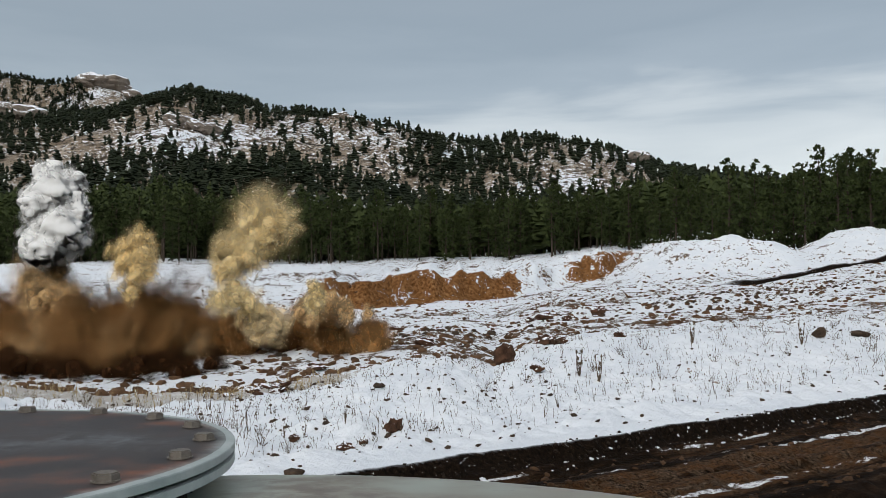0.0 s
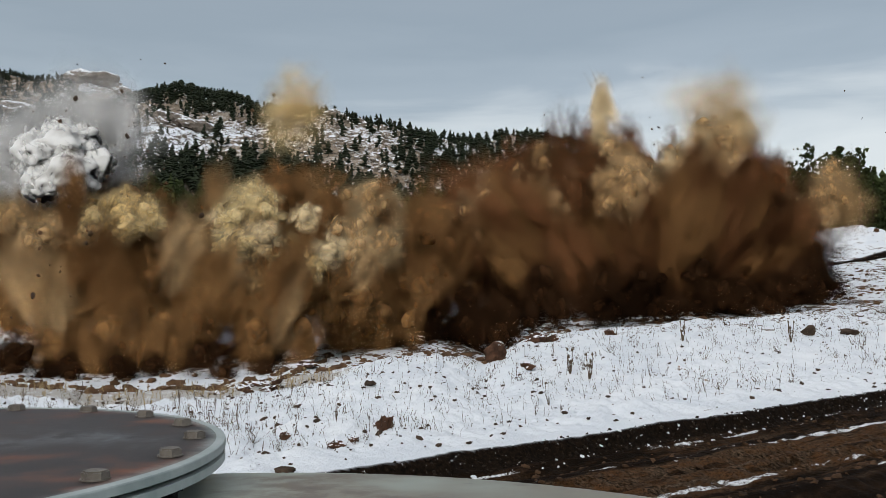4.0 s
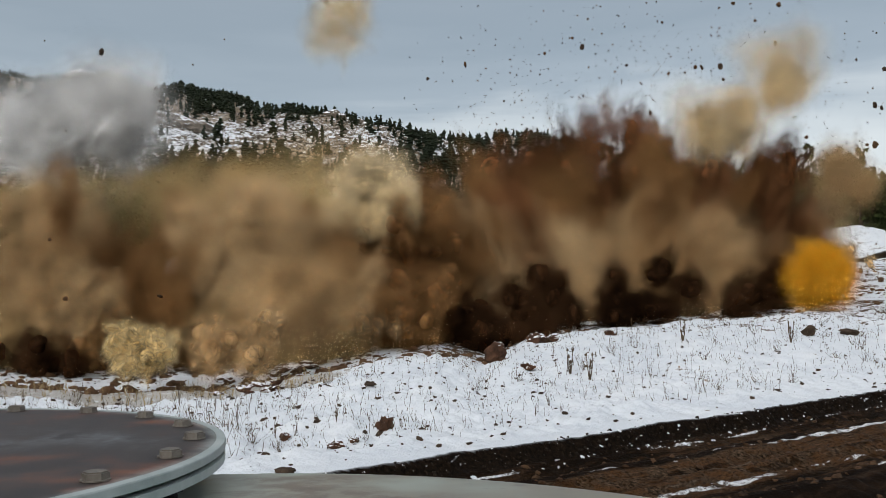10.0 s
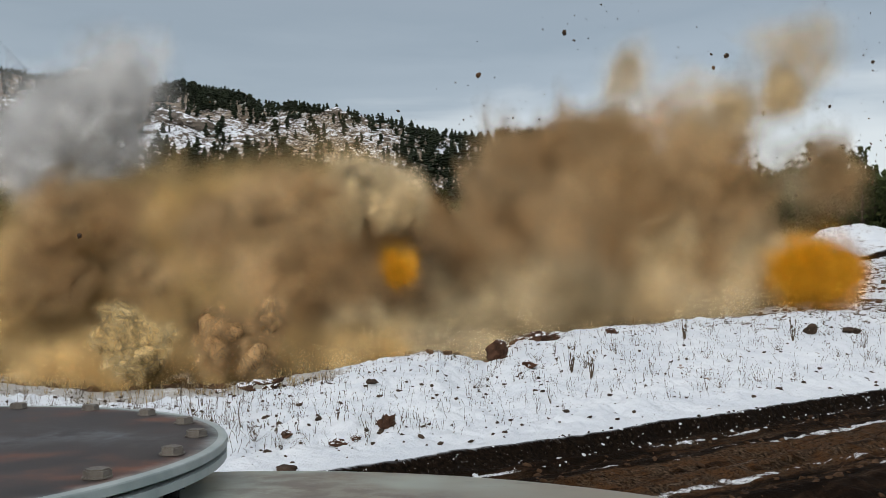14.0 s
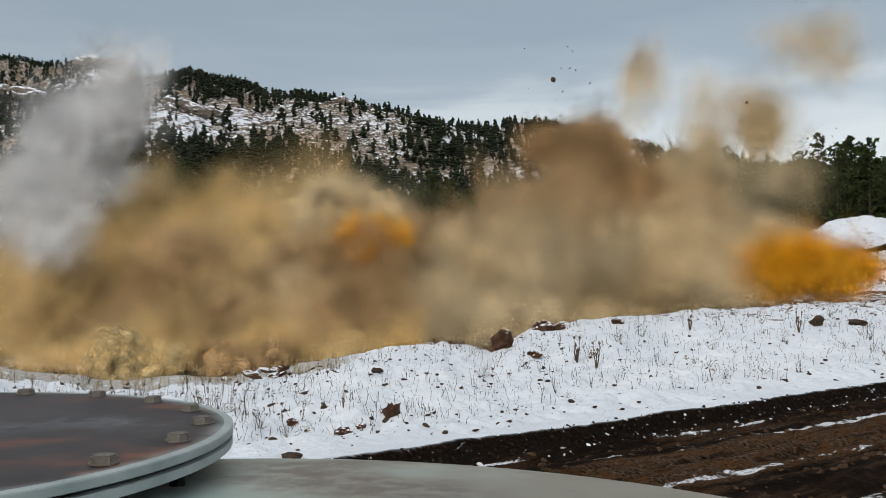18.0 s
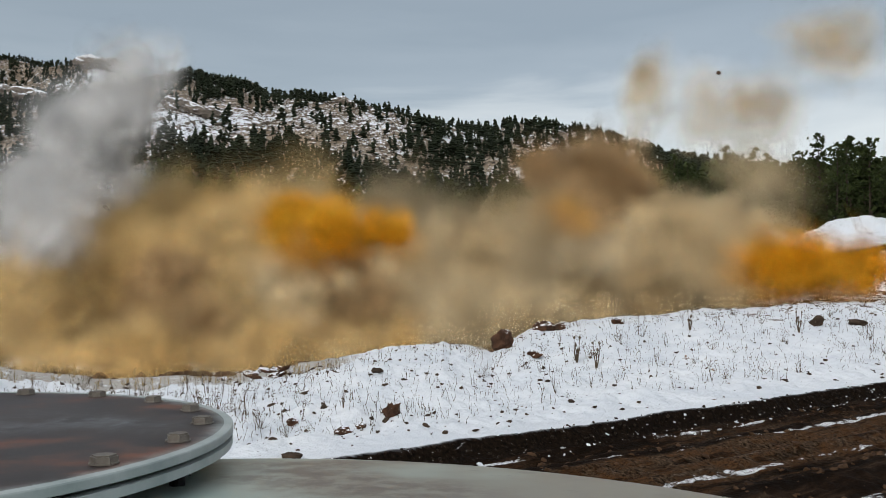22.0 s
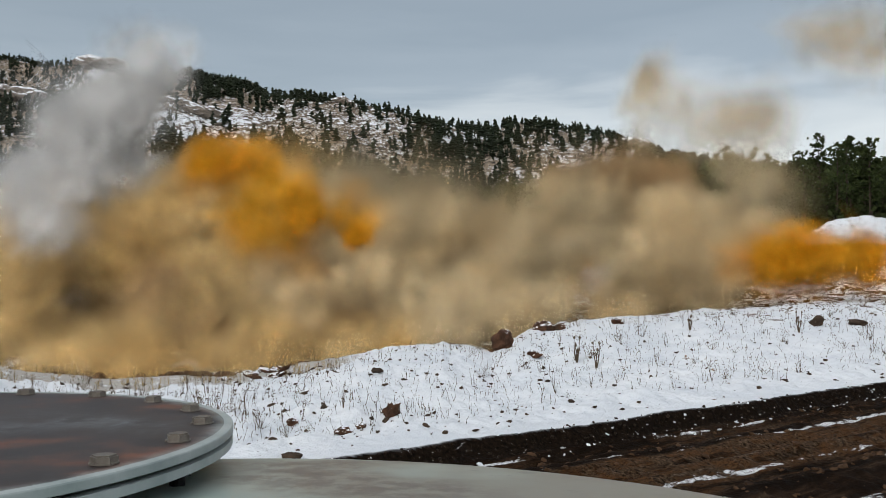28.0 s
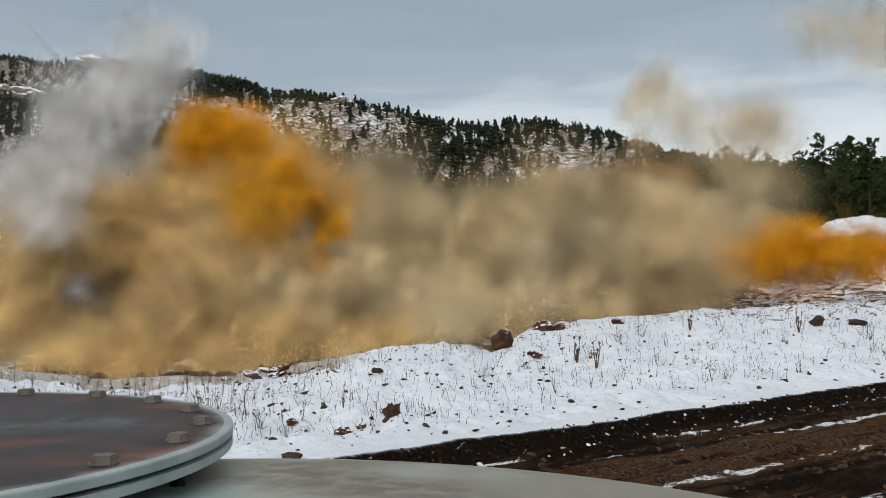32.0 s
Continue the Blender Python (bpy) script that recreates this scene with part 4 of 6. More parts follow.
cloud("brown dust between the two blasts", "brown", 50, 26, 1.46, 0, ((0, -1.7, -6.2, 1.2, 0.4, 0), (1.5, -1.7, -6.2, 1.2, 0.4, 0), (2.5, -1.7, 3, 1.3, 1.3, 0), (3.5, -1.2, 4.3, 1.7, 2.7, 0), (6, -1, 5.4, 2, 3.7, 0), (9, -1, 5, 2.3, 3.7, 0), (11, -1.4, 4.4, 2.7, 3, 0), (13, -1.7, 2.4, 2.7, 1.7, 0), (15, -2, -6.2, 2.4, 0.4, 0), (32, -2, -6.2, 2.4, 0.4, 0)), 1.3)
cloud("umber dust drifting in the middle", "umber", 46, 18, 1.83, 1, ((0, -4, -6, 3.3, 0.4, 0), (9, -4, -6, 3.3, 0.4, 0), (11.5, -4, 4.3, 3.7, 1.8, 0), (13, -4, 4.9, 4, 2.1, 0), (14, -3.8, 4.8, 4, 2.4, 0), (17, -4.4, 3.6, 3.7, 2.1, 0), (19, -4.4, 3, 3.7, 1.5, 0), (22, -4.4, -6, 3.3, 0.4, 0), (32, -4.4, -6, 3.3, 0.4, 0)), 1.0, True)
cloud("billowing white smoke column", "white", 39, 22, 1.09, 3, ((0, -17.8, 7.1, 1.2, 1.9, 0), (1, -18, 8, 1.6, 1.7, 0), (2, -17.4, 8.9, 1.9, 1.8, 0), (3.5, -17, 10, 2.1, 1.4, 0), (4.5, -17, 8.1, 1.8, 1.3, 0), (6, -16.9, 2.2, 1.6, 1.3, 0), (7, -16.9, -4.4, 1.4, 0.4, 0), (32, -16.9, -4.4, 1.4, 0.4, 0)), 1.0)
cloud("tall drifting column of white smoke", "white", 42, 16, 1.62, 6, ((0, -18.9, -5.6, 1.3, 0.4, 0), (2.2, -18.9, -5.6, 1.3, 0.4, 0), (2.9, -18.8, 8.4, 1.4, 1.1, 0), (3.5, -18.7, 10.4, 2.1, 1.5, 0), (6, -18.5, 11.7, 2.5, 1.5, 0), (9, -18, 11.9, 2.8, 1.5, 0), (12, -17.9, 12.2, 2.6, 2.2, 0.4), (14, -17.9, 12, 2.2, 3.1, 0.5), (17, -18.3, 10.3, 1.7, 4.2, 0.45), (19, -18.2, 9.7, 1.7, 4.5, 0.45), (23, -18, 10, 1.7, 4.7, 0.45), (28, -17.8, 10.3, 2, 4.7, 0.5), (32, -17.5, 10.6, 2.2, 4.9, 0.55)), 1.0)
cloud("soft white smoke round the column", "white", 43.5, 10, 2.25, 2, ((0, -19.4, -7, 1.9, 0.4, 0), (2.2, -19.4, -7, 1.9, 0.4, 0), (3.5, -19.4, 10.7, 2.2, 1.6, 0), (6, -19.4, 11.7, 2.9, 1.6, 0), (9, -19.1, 11.9, 3.2, 1.6, 0), (12, -19, 12.2, 3, 2.3, 0.4), (14, -18.8, 11.8, 2.6, 3.2, 0.5), (17, -19.3, 10, 1.7, 4.3, 0.4), (19, -19.3, 9.4, 1.7, 4.6, 0.4), (23, -19, 9.7, 1.9, 5.2, 0.4), (28, -18.5, 10.3, 2.2, 5.2, 0.5), (32, -18, 11.1, 2.6, 5.2, 0.55)), 1.0)
cloud("thin white smoke drifting low", "white", 36, 7, 1.43, 2, ((0, -16.5, -5.2, 0.65, 0.4, 0), (13, -16.5, -5.2, 0.65, 0.4, 0), (16, -16.8, 5, 0.72, 1.2, 0), (19, -16.8, 4.9, 0.84, 1.4, 0), (25, -17, 5.4, 0.96, 1.7, 0), (32, -17.3, 5.9, 1.1, 1.9, 0)), 1.0)
cloud("brown dust curtain over the blast line", "brown", 40, 70, 1.27, 0, ((0, -16.3, 0.9, 5.3, 1.2, 0), (0.5, -15.6, 1.7, 5.7, 1.7, 0), (1, -15.1, 2.6, 5.8, 2.5, 0), (2, -13.5, 3.4, 7.4, 3.5, 0), (3.5, -11.9, 3.8, 9, 3.9, 0), (6, -11.7, 3.9, 9.3, 3.7, 0), (9, -11.7, 2.8, 9.3, 2.8, 0), (11, -11.9, 1.9, 9, 2.1, 0), (13, -12.4, 0.55, 8.8, 1.3, 0), (16, -12.8, -5.5, 7.9, 0.4, 0), (32, -12.8, -5.5, 7.9, 0.4, 0)), 1.25)
cloud("dust flung out in rays at the first bursts", "umber", 38.5, 18, 0.72, 1, ((0, -15.2, 0.47, 4.3, 0.51, 0), (1, -13.8, 1.6, 5.1, 1.3, 0), (2, -12, 2.9, 7.4, 2, 0), (3.5, -11.5, 4.7, 8.4, 3.1, 0), (6, -11.5, 5.2, 8.4, 3.2, 0), (9, -11.5, 4.9, 8.4, 2.9, 0), (11, -11.5, 3.9, 8.2, 2.6, 0), (13, -12, 1.9, 7.7, 1.5, 0), (16, -12.3, -5.5, 6.9, 0.4, 0), (32, -12.3, -5.5, 6.9, 0.4, 0)), 2.2, rays=0.35)
cloud("brown earth flung out in rays", "brown", 38, 44, 0.66, 1, ((0, -15.3, 0.76, 4, 1, 0), (1, -13.9, 2.2, 5, 2, 0), (2, -12.4, 2.6, 6.8, 2.5, 0), (3.5, -11.6, 3.1, 8.1, 2.8, 0), (6, -11.6, 3.4, 8.1, 2.9, 0), (9, -11.6, 3.2, 8.1, 2.6, 0), (11, -11.6, 2.7, 8.1, 2, 0), (13, -11.8, 0.69, 7.6, 1, 0), (16, -12.2, -5.5, 6.8, 0.4, 0), (32, -12.2, -5.5, 6.8, 0.4, 0)), 2.4, rays=0.35)
cloud("tan dust burst on the blast line", "pale", 37.8, 9, 0.7, 5, ((0, -13.6, 4.3, 0.55, 1.6, 0), (1, -13.6, 5.2, 0.7, 1.6, 0), (2, -13.7, 6.1, 0.88, 1, 0), (3.5, -13.6, 6.5, 1.3, 1, 0), (6, -13.5, 4.7, 2, 1, 0), (9, -13.5, 0.2, 2, 0.5, 0), (11, -13.5, -3.9, 1.8, 0.4, 0), (32, -13.5, -3.9, 1.8, 0.4, 0)), 1.2)
cloud("bright yellow lobe of dust", "pale", 39, 11, 0.88, 5, ((0, -8.3, 6.3, 0.73, 0.52, 0), (1, -7.6, 8.1, 0.91, 0.88, 0), (1.6, -7.3, 8.8, 1, 0.98, 0), (2.3, -7.3, 8.3, 1.2, 1, 0), (3.5, -7.5, 5.4, 1.3, 1, 0), (6, -7.5, 2.1, 1.3, 1, 0), (8, -7.5, -3.9, 1.2, 0.4, 0), (32, -7.5, -3.9, 1.2, 0.4, 0)), 1.0)
cloud("thin yellow smoke drifting away", "pale", 45, 10, 1.37, 2, ((0, -9.6, 6.8, 0.6, 0.45, 0), (1, -8.8, 8.8, 0.75, 0.75, 0), (2, -8.3, 10.4, 1, 1, 0), (2.8, -8, 11.6, 1, 1, 0), (3.5, -7.7, 12.2, 1, 1, 0), (5.5, -6.7, 14.8, 1, 1, 0), (6, -6.1, 15.4, 1, 1, 0), (7, -5.4, 16.4, 1.1, 1.2, 0), (9, -5.1, 17.3, 1.3, 1.5, 0), (11, -4.8, 18.9, 1.5, 1.5, 0), (14, -4.6, 23.1, 1.5, 1.5, 0), (18, -5, 27.3, 1.5, 1.5, 0), (32, -5, 27.3, 1.5, 1.5, 0)), 1.0)
cloud("yellow stem of rising dust", "pale", 38.2, 10, 0.81, 5, ((0, -9.4, 3.7, 0.81, 1.6, 0), (1, -8.3, 5.7, 0.76, 1.5, 0), (2, -8.5, 6.8, 1, 1.4, 0), (3.5, -8.6, 6.2, 1.3, 1.3, 0), (6, -8.1, 3.6, 1.5, 1.3, 0), (9, -8.1, -4.1, 1.4, 0.4, 0), (32, -8.1, -4.1, 1.4, 0.4, 0)), 1.2)
cloud("pale lumps of dust on the first bursts", "buff", 38.4, 9, 0.69, 5, ((0, -8.1, 1.9, 0.51, 0.25, 0), (0.6, -7, 3.3, 0.89, 0.51, 0), (1, -6.5, 4.3, 1, 0.89, 0), (2, -7.8, 5.3, 2.3, 1, 0), (3.5, -7.4, 5.8, 2.8, 1, 0), (6, -7.4, 2.1, 2.8, 1, 0), (9, -7.4, -3.5, 2.5, 0.4, 0), (32, -7.4, -3.5, 2.5, 0.4, 0)), 1.0)
cloud("small yellow dust burst", "pale", 38, 7, 0.45, 5, ((0, -5.8, 3.1, 0.2, 0.61, 0), (0.5, -5.8, 3.6, 0.3, 0.81, 0), (1, -6, 4.1, 0.45, 0.96, 0), (2, -6, 4.2, 0.63, 0.88, 0), (3.5, -5.8, 4.4, 0.76, 0.88, 0), (6, -5.8, 1.1, 0.76, 0.5, 0), (8, -5.8, -3.3, 0.68, 0.4, 0), (32, -5.8, -3.3, 0.68, 0.4, 0)), 1.3)
cloud("small tan bursts along the blast line", "umber", 40, 16, 0.5, 5, ((0, -5.5, 2.4, 2, 0.32, 0), (0.5, -4.2, 2.9, 1.6, 0.66, 0), (1, -3.4, 4, 0.93, 1.1, 0), (2, -3.2, 5.5, 1.1, 1.3, 0), (3.5, -3.3, 6.3, 1.5, 1.6, 0), (6, -3.3, 6.5, 1.9, 1.9, 0), (9, -3.3, 5, 2.1, 1.6, 0), (12, -3.3, -3.4, 1.9, 0.4, 0), (32, -3.3, -3.4, 1.9, 0.4, 0)), 1.3)
cloud("light tan column leaning out", "buff", 43, 13, 1.31, 1, ((0, -3.6, -4.9, 0.51, 0.4, 0), (1.5, -3.6, -4.9, 0.51, 0.4, 0), (2.2, -3.6, 3.6, 0.57, 0.86, 0), (3, -3.4, 5.6, 0.86, 1.7, 0), (6, -4.3, 7.4, 1.7, 2.3, 0.5), (9, -3.7, 8.2, 2.3, 1.7, 0.4), (12, -3.7, 8, 3.1, 1.3, 0.2), (14, -3.8, 8, 3.4, 1.1, 0), (17, -5.3, 6.7, 3.4, 1.1, 0), (20, -6.4, 3.6, 3.4, 1.1, 0), (23, -6.4, -4.9, 3.1, 0.4, 0), (32, -6.4, -4.9, 3.1, 0.4, 0)), 1.0)
cloud("small burst on the blast line", "umber", 54, 7, 0.65, 5, ((0, -1.1, -3.4, 0.5, 0.4, 0), (0.4, -1.1, -3.4, 0.5, 0.4, 0), (0.6, -1.1, 3, 0.29, 0.29, 0), (1, -1, 3.7, 0.43, 0.57, 0), (2, -0.6, 5.1, 0.65, 0.86, 0), (3.5, -0.38, 6.6, 1.1, 1.4, 0), (5, -0.39, 3.7, 1.4, 1.1, 0), (7, -0.39, -3.4, 1.3, 0.4, 0), (32, -0.39, -3.4, 1.3, 0.4, 0)), 1.0)
cloud("pale burst on the blast line", "umber", 56, 12, 0.93, 5, ((0, 3.5, -4.5, 0.5, 0.4, 0), (0.4, 3.5, -4.5, 0.5, 0.4, 0), (0.6, 3.6, 4.1, 0.56, 0.37, 0), (1, 4.1, 4.8, 1.4, 1, 0), (2, 4.1, 7.7, 1.1, 1.8, 0), (3, 3.5, 8.9, 1.7, 1.9, 0), (5, 3.5, 6.3, 1.9, 1.9, 0), (8, 3.5, -4.5, 1.7, 0.4, 0), (32, 3.5, -4.5, 1.7, 0.4, 0)), 1.2)
cloud("pale burst on the blast line", "umber", 56.5, 14, 1.05, 5, ((0, 6.8, -4.8, 0.5, 0.4, 0), (0.4, 6.8, -4.8, 0.5, 0.4, 0), (0.7, 6.8, 4.4, 0.45, 0.56, 0), (1, 6.7, 5.8, 0.94, 1.6, 0), (2, 7.3, 8.6, 1.8, 2.1, 0), (3, 7.4, 9.7, 2.1, 2.3, 0), (5, 7.5, 7.5, 2.3, 2.3, 0), (8, 7.5, -4.8, 2, 0.4, 0), (32, 7.5, -4.8, 2, 0.4, 0)), 1.2)
cloud("pale burst on the blast line", "umber", 57, 14, 1.14, 5, ((0, 11, -5, 0.68, 0.4, 0), (0.7, 11, -5, 0.68, 0.4, 0), (1, 11, 4.8, 0.76, 1.1, 0), (2, 11.6, 9.2, 1.7, 2.3, 0), (3, 12, 10.9, 2.3, 2.5, 0), (5, 12.2, 8.2, 2.6, 2.3, 0), (8, 12.2, -5, 2.4, 0.4, 0), (32, 12.2, -5, 2.4, 0.4, 0)), 1.2)
cloud("tall thin spout of pale dust", "buff", 60, 9, 0.68, 1, ((0, 11.1, -5.3, 0.5, 0.4, 0), (1.2, 11.1, -5.3, 0.5, 0.4, 0), (1.6, 11.2, 7.7, 0.4, 1.2, 0), (2, 11.4, 11.5, 0.56, 1.6, 0), (2.8, 11.7, 15, 0.48, 2.2, 0), (3.5, 11.8, 15.2, 0.48, 2.4, 0), (5.5, 12, 11.7, 0.6, 2, 0), (8, 12, -5.3, 0.54, 0.4, 0), (32, 12, -5.3, 0.54, 0.4, 0)), 2.2)
cloud("tan column of rising dust", "umber", 60, 18, 1.31, 5, ((0, 16.6, -5.3, 0.5, 0.4, 0), (0.9, 16.6, -5.3, 0.5, 0.4, 0), (1.2, 16.7, 6.5, 0.48, 0.8, 0), (1.4, 17, 7.9, 0.72, 1.8, 0), (2, 17.8, 10.5, 1.7, 3.4, 0), (2.8, 18.6, 12.1, 1.8, 3.2, 0), (3.5, 19.1, 12.7, 1.9, 3, 0), (5, 19.7, 10.5, 2, 2.8, 0), (7, 19.6, 5.7, 2, 2.4, 0), (9, 19.6, -5.3, 1.8, 0.4, 0), (32, 19.6, -5.3, 1.8, 0.4, 0)), 1.15)
cloud("tan dust column leaning with the wind", "buff", 62, 9, 2.06, 1, ((0, 18.9, -6.5, 1.1, 0.4, 0), (1.6, 18.9, -6.5, 1.1, 0.4, 0), (2.6, 18.9, 10.7, 1.2, 2.1, 0), (3.5, 19.8, 13.2, 1.9, 2.9, 0.2), (6, 21.7, 15.1, 2.1, 3.3, 0.8), (9, 23, 16.6, 2.3, 3.7, 0.8), (12, 23.4, 16.6, 2.5, 3.7, 0.7), (14, 22.8, 16, 2.7, 3.9, 0.8), (17, 21.3, 13.3, 2.9, 3.7, 0.7), (20, 19.6, 7.9, 3.3, 2.5, 0.4), (23, 19.6, -6.5, 3, 0.4, 0), (32, 19.6, -6.5, 3, 0.4, 0)), 1.0)
cloud("thin dust trailing off on the wind", "buff", 63, 12, 2.43, 4, ((0, 20.7, -7.3, 1.1, 0.4, 0), (2, 20.7, -7.3, 1.1, 0.4, 0), (3.5, 20.7, 14.7, 1.3, 1.7, 0), (6, 24.2, 18.1, 1.7, 1.7, 0.5), (9, 25.8, 19.3, 2.1, 1.9, 0.5), (12, 26.6, 20.4, 2.1, 2.3, 0.6), (14, 27.3, 20.5, 2.1, 2.1, 0.4), (17, 27.7, 20, 2.1, 2.1, 0), (19, 28.3, 20.2, 2.3, 1.9, 0), (23, 29.2, 20.4, 2.5, 1.9, 0), (28, 30, 20.6, 3.3, 1.9, 0), (32, 31.1, 21, 3.8, 2.1, 0)), 1.0)
cloud("thin dust rising on the slope", "buff", 61, 14, 2.35, 4, ((0, 20.5, -7.2, 1.8, 0.4, 0), (3, 20.5, -7.2, 1.8, 0.4, 0), (6, 20.5, 14.3, 2, 1.6, 0), (9, 20.1, 14.3, 2.4, 2, 0), (12, 20.1, 15.2, 2.4, 2.4, 0.5), (14, 20, 15.4, 2.4, 2.4, 0.5), (19, 20.2, 14.3, 2.8, 2.4, 0.6), (23, 20.2, 14.7, 3.2, 2.4, 0.4), (28, 19.8, 13.9, 3.6, 2.2, 0.3), (32, 20.2, 13.5, 4.1, 2, 0.2)), 1.0)
cloud("brown dust burst by the spoil heaps", "umber", 66, 12, 0.92, 5, ((0, 24.6, -4.3, 0.5, 0.4, 0), (1.4, 24.6, -4.3, 0.5, 0.4, 0), (1.7, 24.6, 5.7, 0.44, 0.53, 0), (2, 24.9, 7.2, 0.88, 1.7, 0), (3, 25.7, 9.4, 1.8, 2.2, 0), (3.5, 26.1, 10.3, 2.1, 2.6, 0), (6, 27.8, 10.7, 3.1, 3.1, 0), (9, 27.7, 7.2, 3.5, 2.6, 0), (12, 27.7, -4.3, 3.2, 0.4, 0), (32, 27.7, -4.3, 3.2, 0.4, 0)), 1.15)
cloud("slim brown dust burst by the heaps", "umber", 68, 10, 0.72, 5, ((0, 30.1, -4.2, 0.5, 0.4, 0), (1.4, 30.1, -4.2, 0.5, 0.4, 0), (1.6, 30.1, 6, 0.27, 0.63, 0), (2, 30.1, 8.2, 0.45, 2, 0), (3, 30.8, 9.8, 0.99, 2.7, 0), (3.5, 31.3, 10.7, 1.3, 2.9, 0), (6, 32.8, 11.8, 1.8, 2.7, 0), (9, 32.7, 9.1, 2.3, 1.8, 0), (13, 32.7, -4.2, 2, 0.4, 0), (32, 32.7, -4.2, 2, 0.4, 0)), 1.4)
cloud("tan dust over the heaps", "umber", 70, 14, 1.95, 2, ((0, 32.8, -6.3, 1.3, 0.4, 0), (2.5, 32.8, -6.3, 1.3, 0.4, 0), (4, 32.8, 9.8, 1.4, 1.9, 0), (6, 33.8, 12.6, 1.5, 2.1, 0), (9, 33.8, 12.1, 2.6, 1.9, 0), (12, 31.9, 11.7, 2.6, 2.3, 0), (14, 32, 12, 2.3, 2.6, 0), (17, 28.7, 9.9, 2.3, 2.3, 0), (20, 28.7, -6.3, 2.1, 0.4, 0), (32, 28.7, -6.3, 2.1, 0.4, 0)), 1.0)
cloud("thin haze over the heaps", "buff", 72, 9, 2.87, 4, ((0, 32.3, -8.3, 2.6, 0.4, 0), (8, 32.3, -8.3, 2.6, 0.4, 0), (11, 32.3, 12.9, 2.9, 2.4, 0), (14, 31.2, 12.7, 3.8, 2.4, 0), (19, 27.6, 12, 3.3, 2.2, 0), (28, 26.2, 11.5, 3.8, 2.2, 0), (32, 26.2, 11.5, 4.3, 2.2, 0)), 1.0)
cloud("dark broken earth heaved up", "dark", 57, 90, 1.74, 0, ((0, 4.3, -6.6, 2, 0.4, 0), (0.4, 4.3, -6.6, 2, 0.4, 0), (0.8, 4.4, 1.3, 2.3, 0.08, 0), (1.2, 6.3, 1.5, 4.5, 0.15, 0), (2, 11.3, 2.7, 11, 0.83, 0), (3, 11.9, 5, 12.1, 3, 0), (3.5, 12.1, 5.6, 12.3, 3.6, 0), (6, 12.9, 6.1, 13.1, 4.7, 0), (9, 12.9, 5.8, 13.1, 4.5, 0), (11, 11.7, 4.1, 12.5, 3.4, 0), (12.5, 8.6, 1.9, 10.6, 1.9, 0), (14, 4.7, -0.15, 5.7, 1.1, 0), (16, 4.4, -6.6, 5.1, 0.4, 0), (32, 4.4, -6.6, 5.1, 0.4, 0)), 1.2, True)
cloud("rusty lobes of dust over the heaved ground", "rust", 60, 44, 1.59, 0, ((0, 11.5, -6.9, 9, 0.4, 0), (1.3, 11.5, -6.9, 9, 0.4, 0), (2, 11.5, 6.5, 10, 1.8, 0), (3, 12.6, 9.7, 11.6, 3.2, 0), (6, 13.9, 11.1, 13.7, 4, 0), (9, 13.9, 10.9, 13.3, 4, 0), (11, 13.2, 10.1, 12.4, 3.6, 0), (13, 11.6, 6.2, 11.6, 2.8, 0), (15, 11.1, -6.9, 10.4, 0.4, 0), (32, 11.1, -6.9, 10.4, 0.4, 0)), 1.4)
cloud("rays of earth flung out of the ground", "rust", 55, 56, 1.06, 1, ((0, 10.1, -7.6, 6.6, 0.4, 0), (1.2, 10.1, -7.6, 6.6, 0.4, 0), (1.6, 10.2, 2.9, 7.3, 0.73, 0), (2, 10.9, 4.4, 9.9, 1.6, 0), (3, 12.1, 6.6, 11.3, 3.3, 0), (6, 12.8, 7.9, 12.4, 4.4, 0), (9, 12.8, 7.5, 12.4, 4.4, 0), (11, 12.5, 7.2, 11.7, 4, 0), (13, 11.7, 5.9, 11, 4, 0), (14.5, 11, 2.6, 11, 2.9, 0), (17, 10.8, -7.6, 9.9, 0.4, 0), (32, 10.8, -7.6, 9.9, 0.4, 0)), 2.4, rays=0.7)
cloud("light rays of dust flung out", "brown", 54, 26, 1.08, 1, ((0, 10.4, -7.2, 8.1, 0.4, 0), (1.6, 10.4, -7.2, 8.1, 0.4, 0), (2.2, 10.3, 2.6, 9, 0.36, 0), (3, 12.2, 5.4, 10.4, 2.5, 0), (6, 13.7, 8.3, 11.1, 4.3, 0), (9, 13.7, 7.8, 11.1, 4.3, 0), (11, 12.6, 7.3, 11.1, 3.9, 0), (13, 11.5, 6.6, 10.8, 4.3, 0), (14.5, 10.8, 4.7, 10.8, 3.6, 0), (18, 10.6, -7.2, 9.7, 0.4, 0), (32, 10.6, -7.2, 9.7, 0.4, 0)), 2.2, rays=0.7)
cloud("brown dust spouting up", "rust", 60, 16, 0.88, 2, ((0, 11.6, -5.7, 0.65, 0.4, 0), (2.2, 11.6, -5.7, 0.65, 0.4, 0), (3, 11.6, 10.5, 0.72, 2.4, 0), (4.5, 12.1, 12.5, 0.8, 3, 0), (6, 12.3, 14, 0.8, 3.4, 0), (9, 12.1, 14, 0.96, 3.2, 0), (11, 11.9, 14.8, 2, 2, 0), (13, 11.7, 13.4, 2.8, 2, 0), (16, 10.6, 7.7, 2.8, 2, 0), (19, 10.6, -5.7, 2.5, 0.4, 0), (32, 10.6, -5.7, 2.5, 0.4, 0)), 1.9)
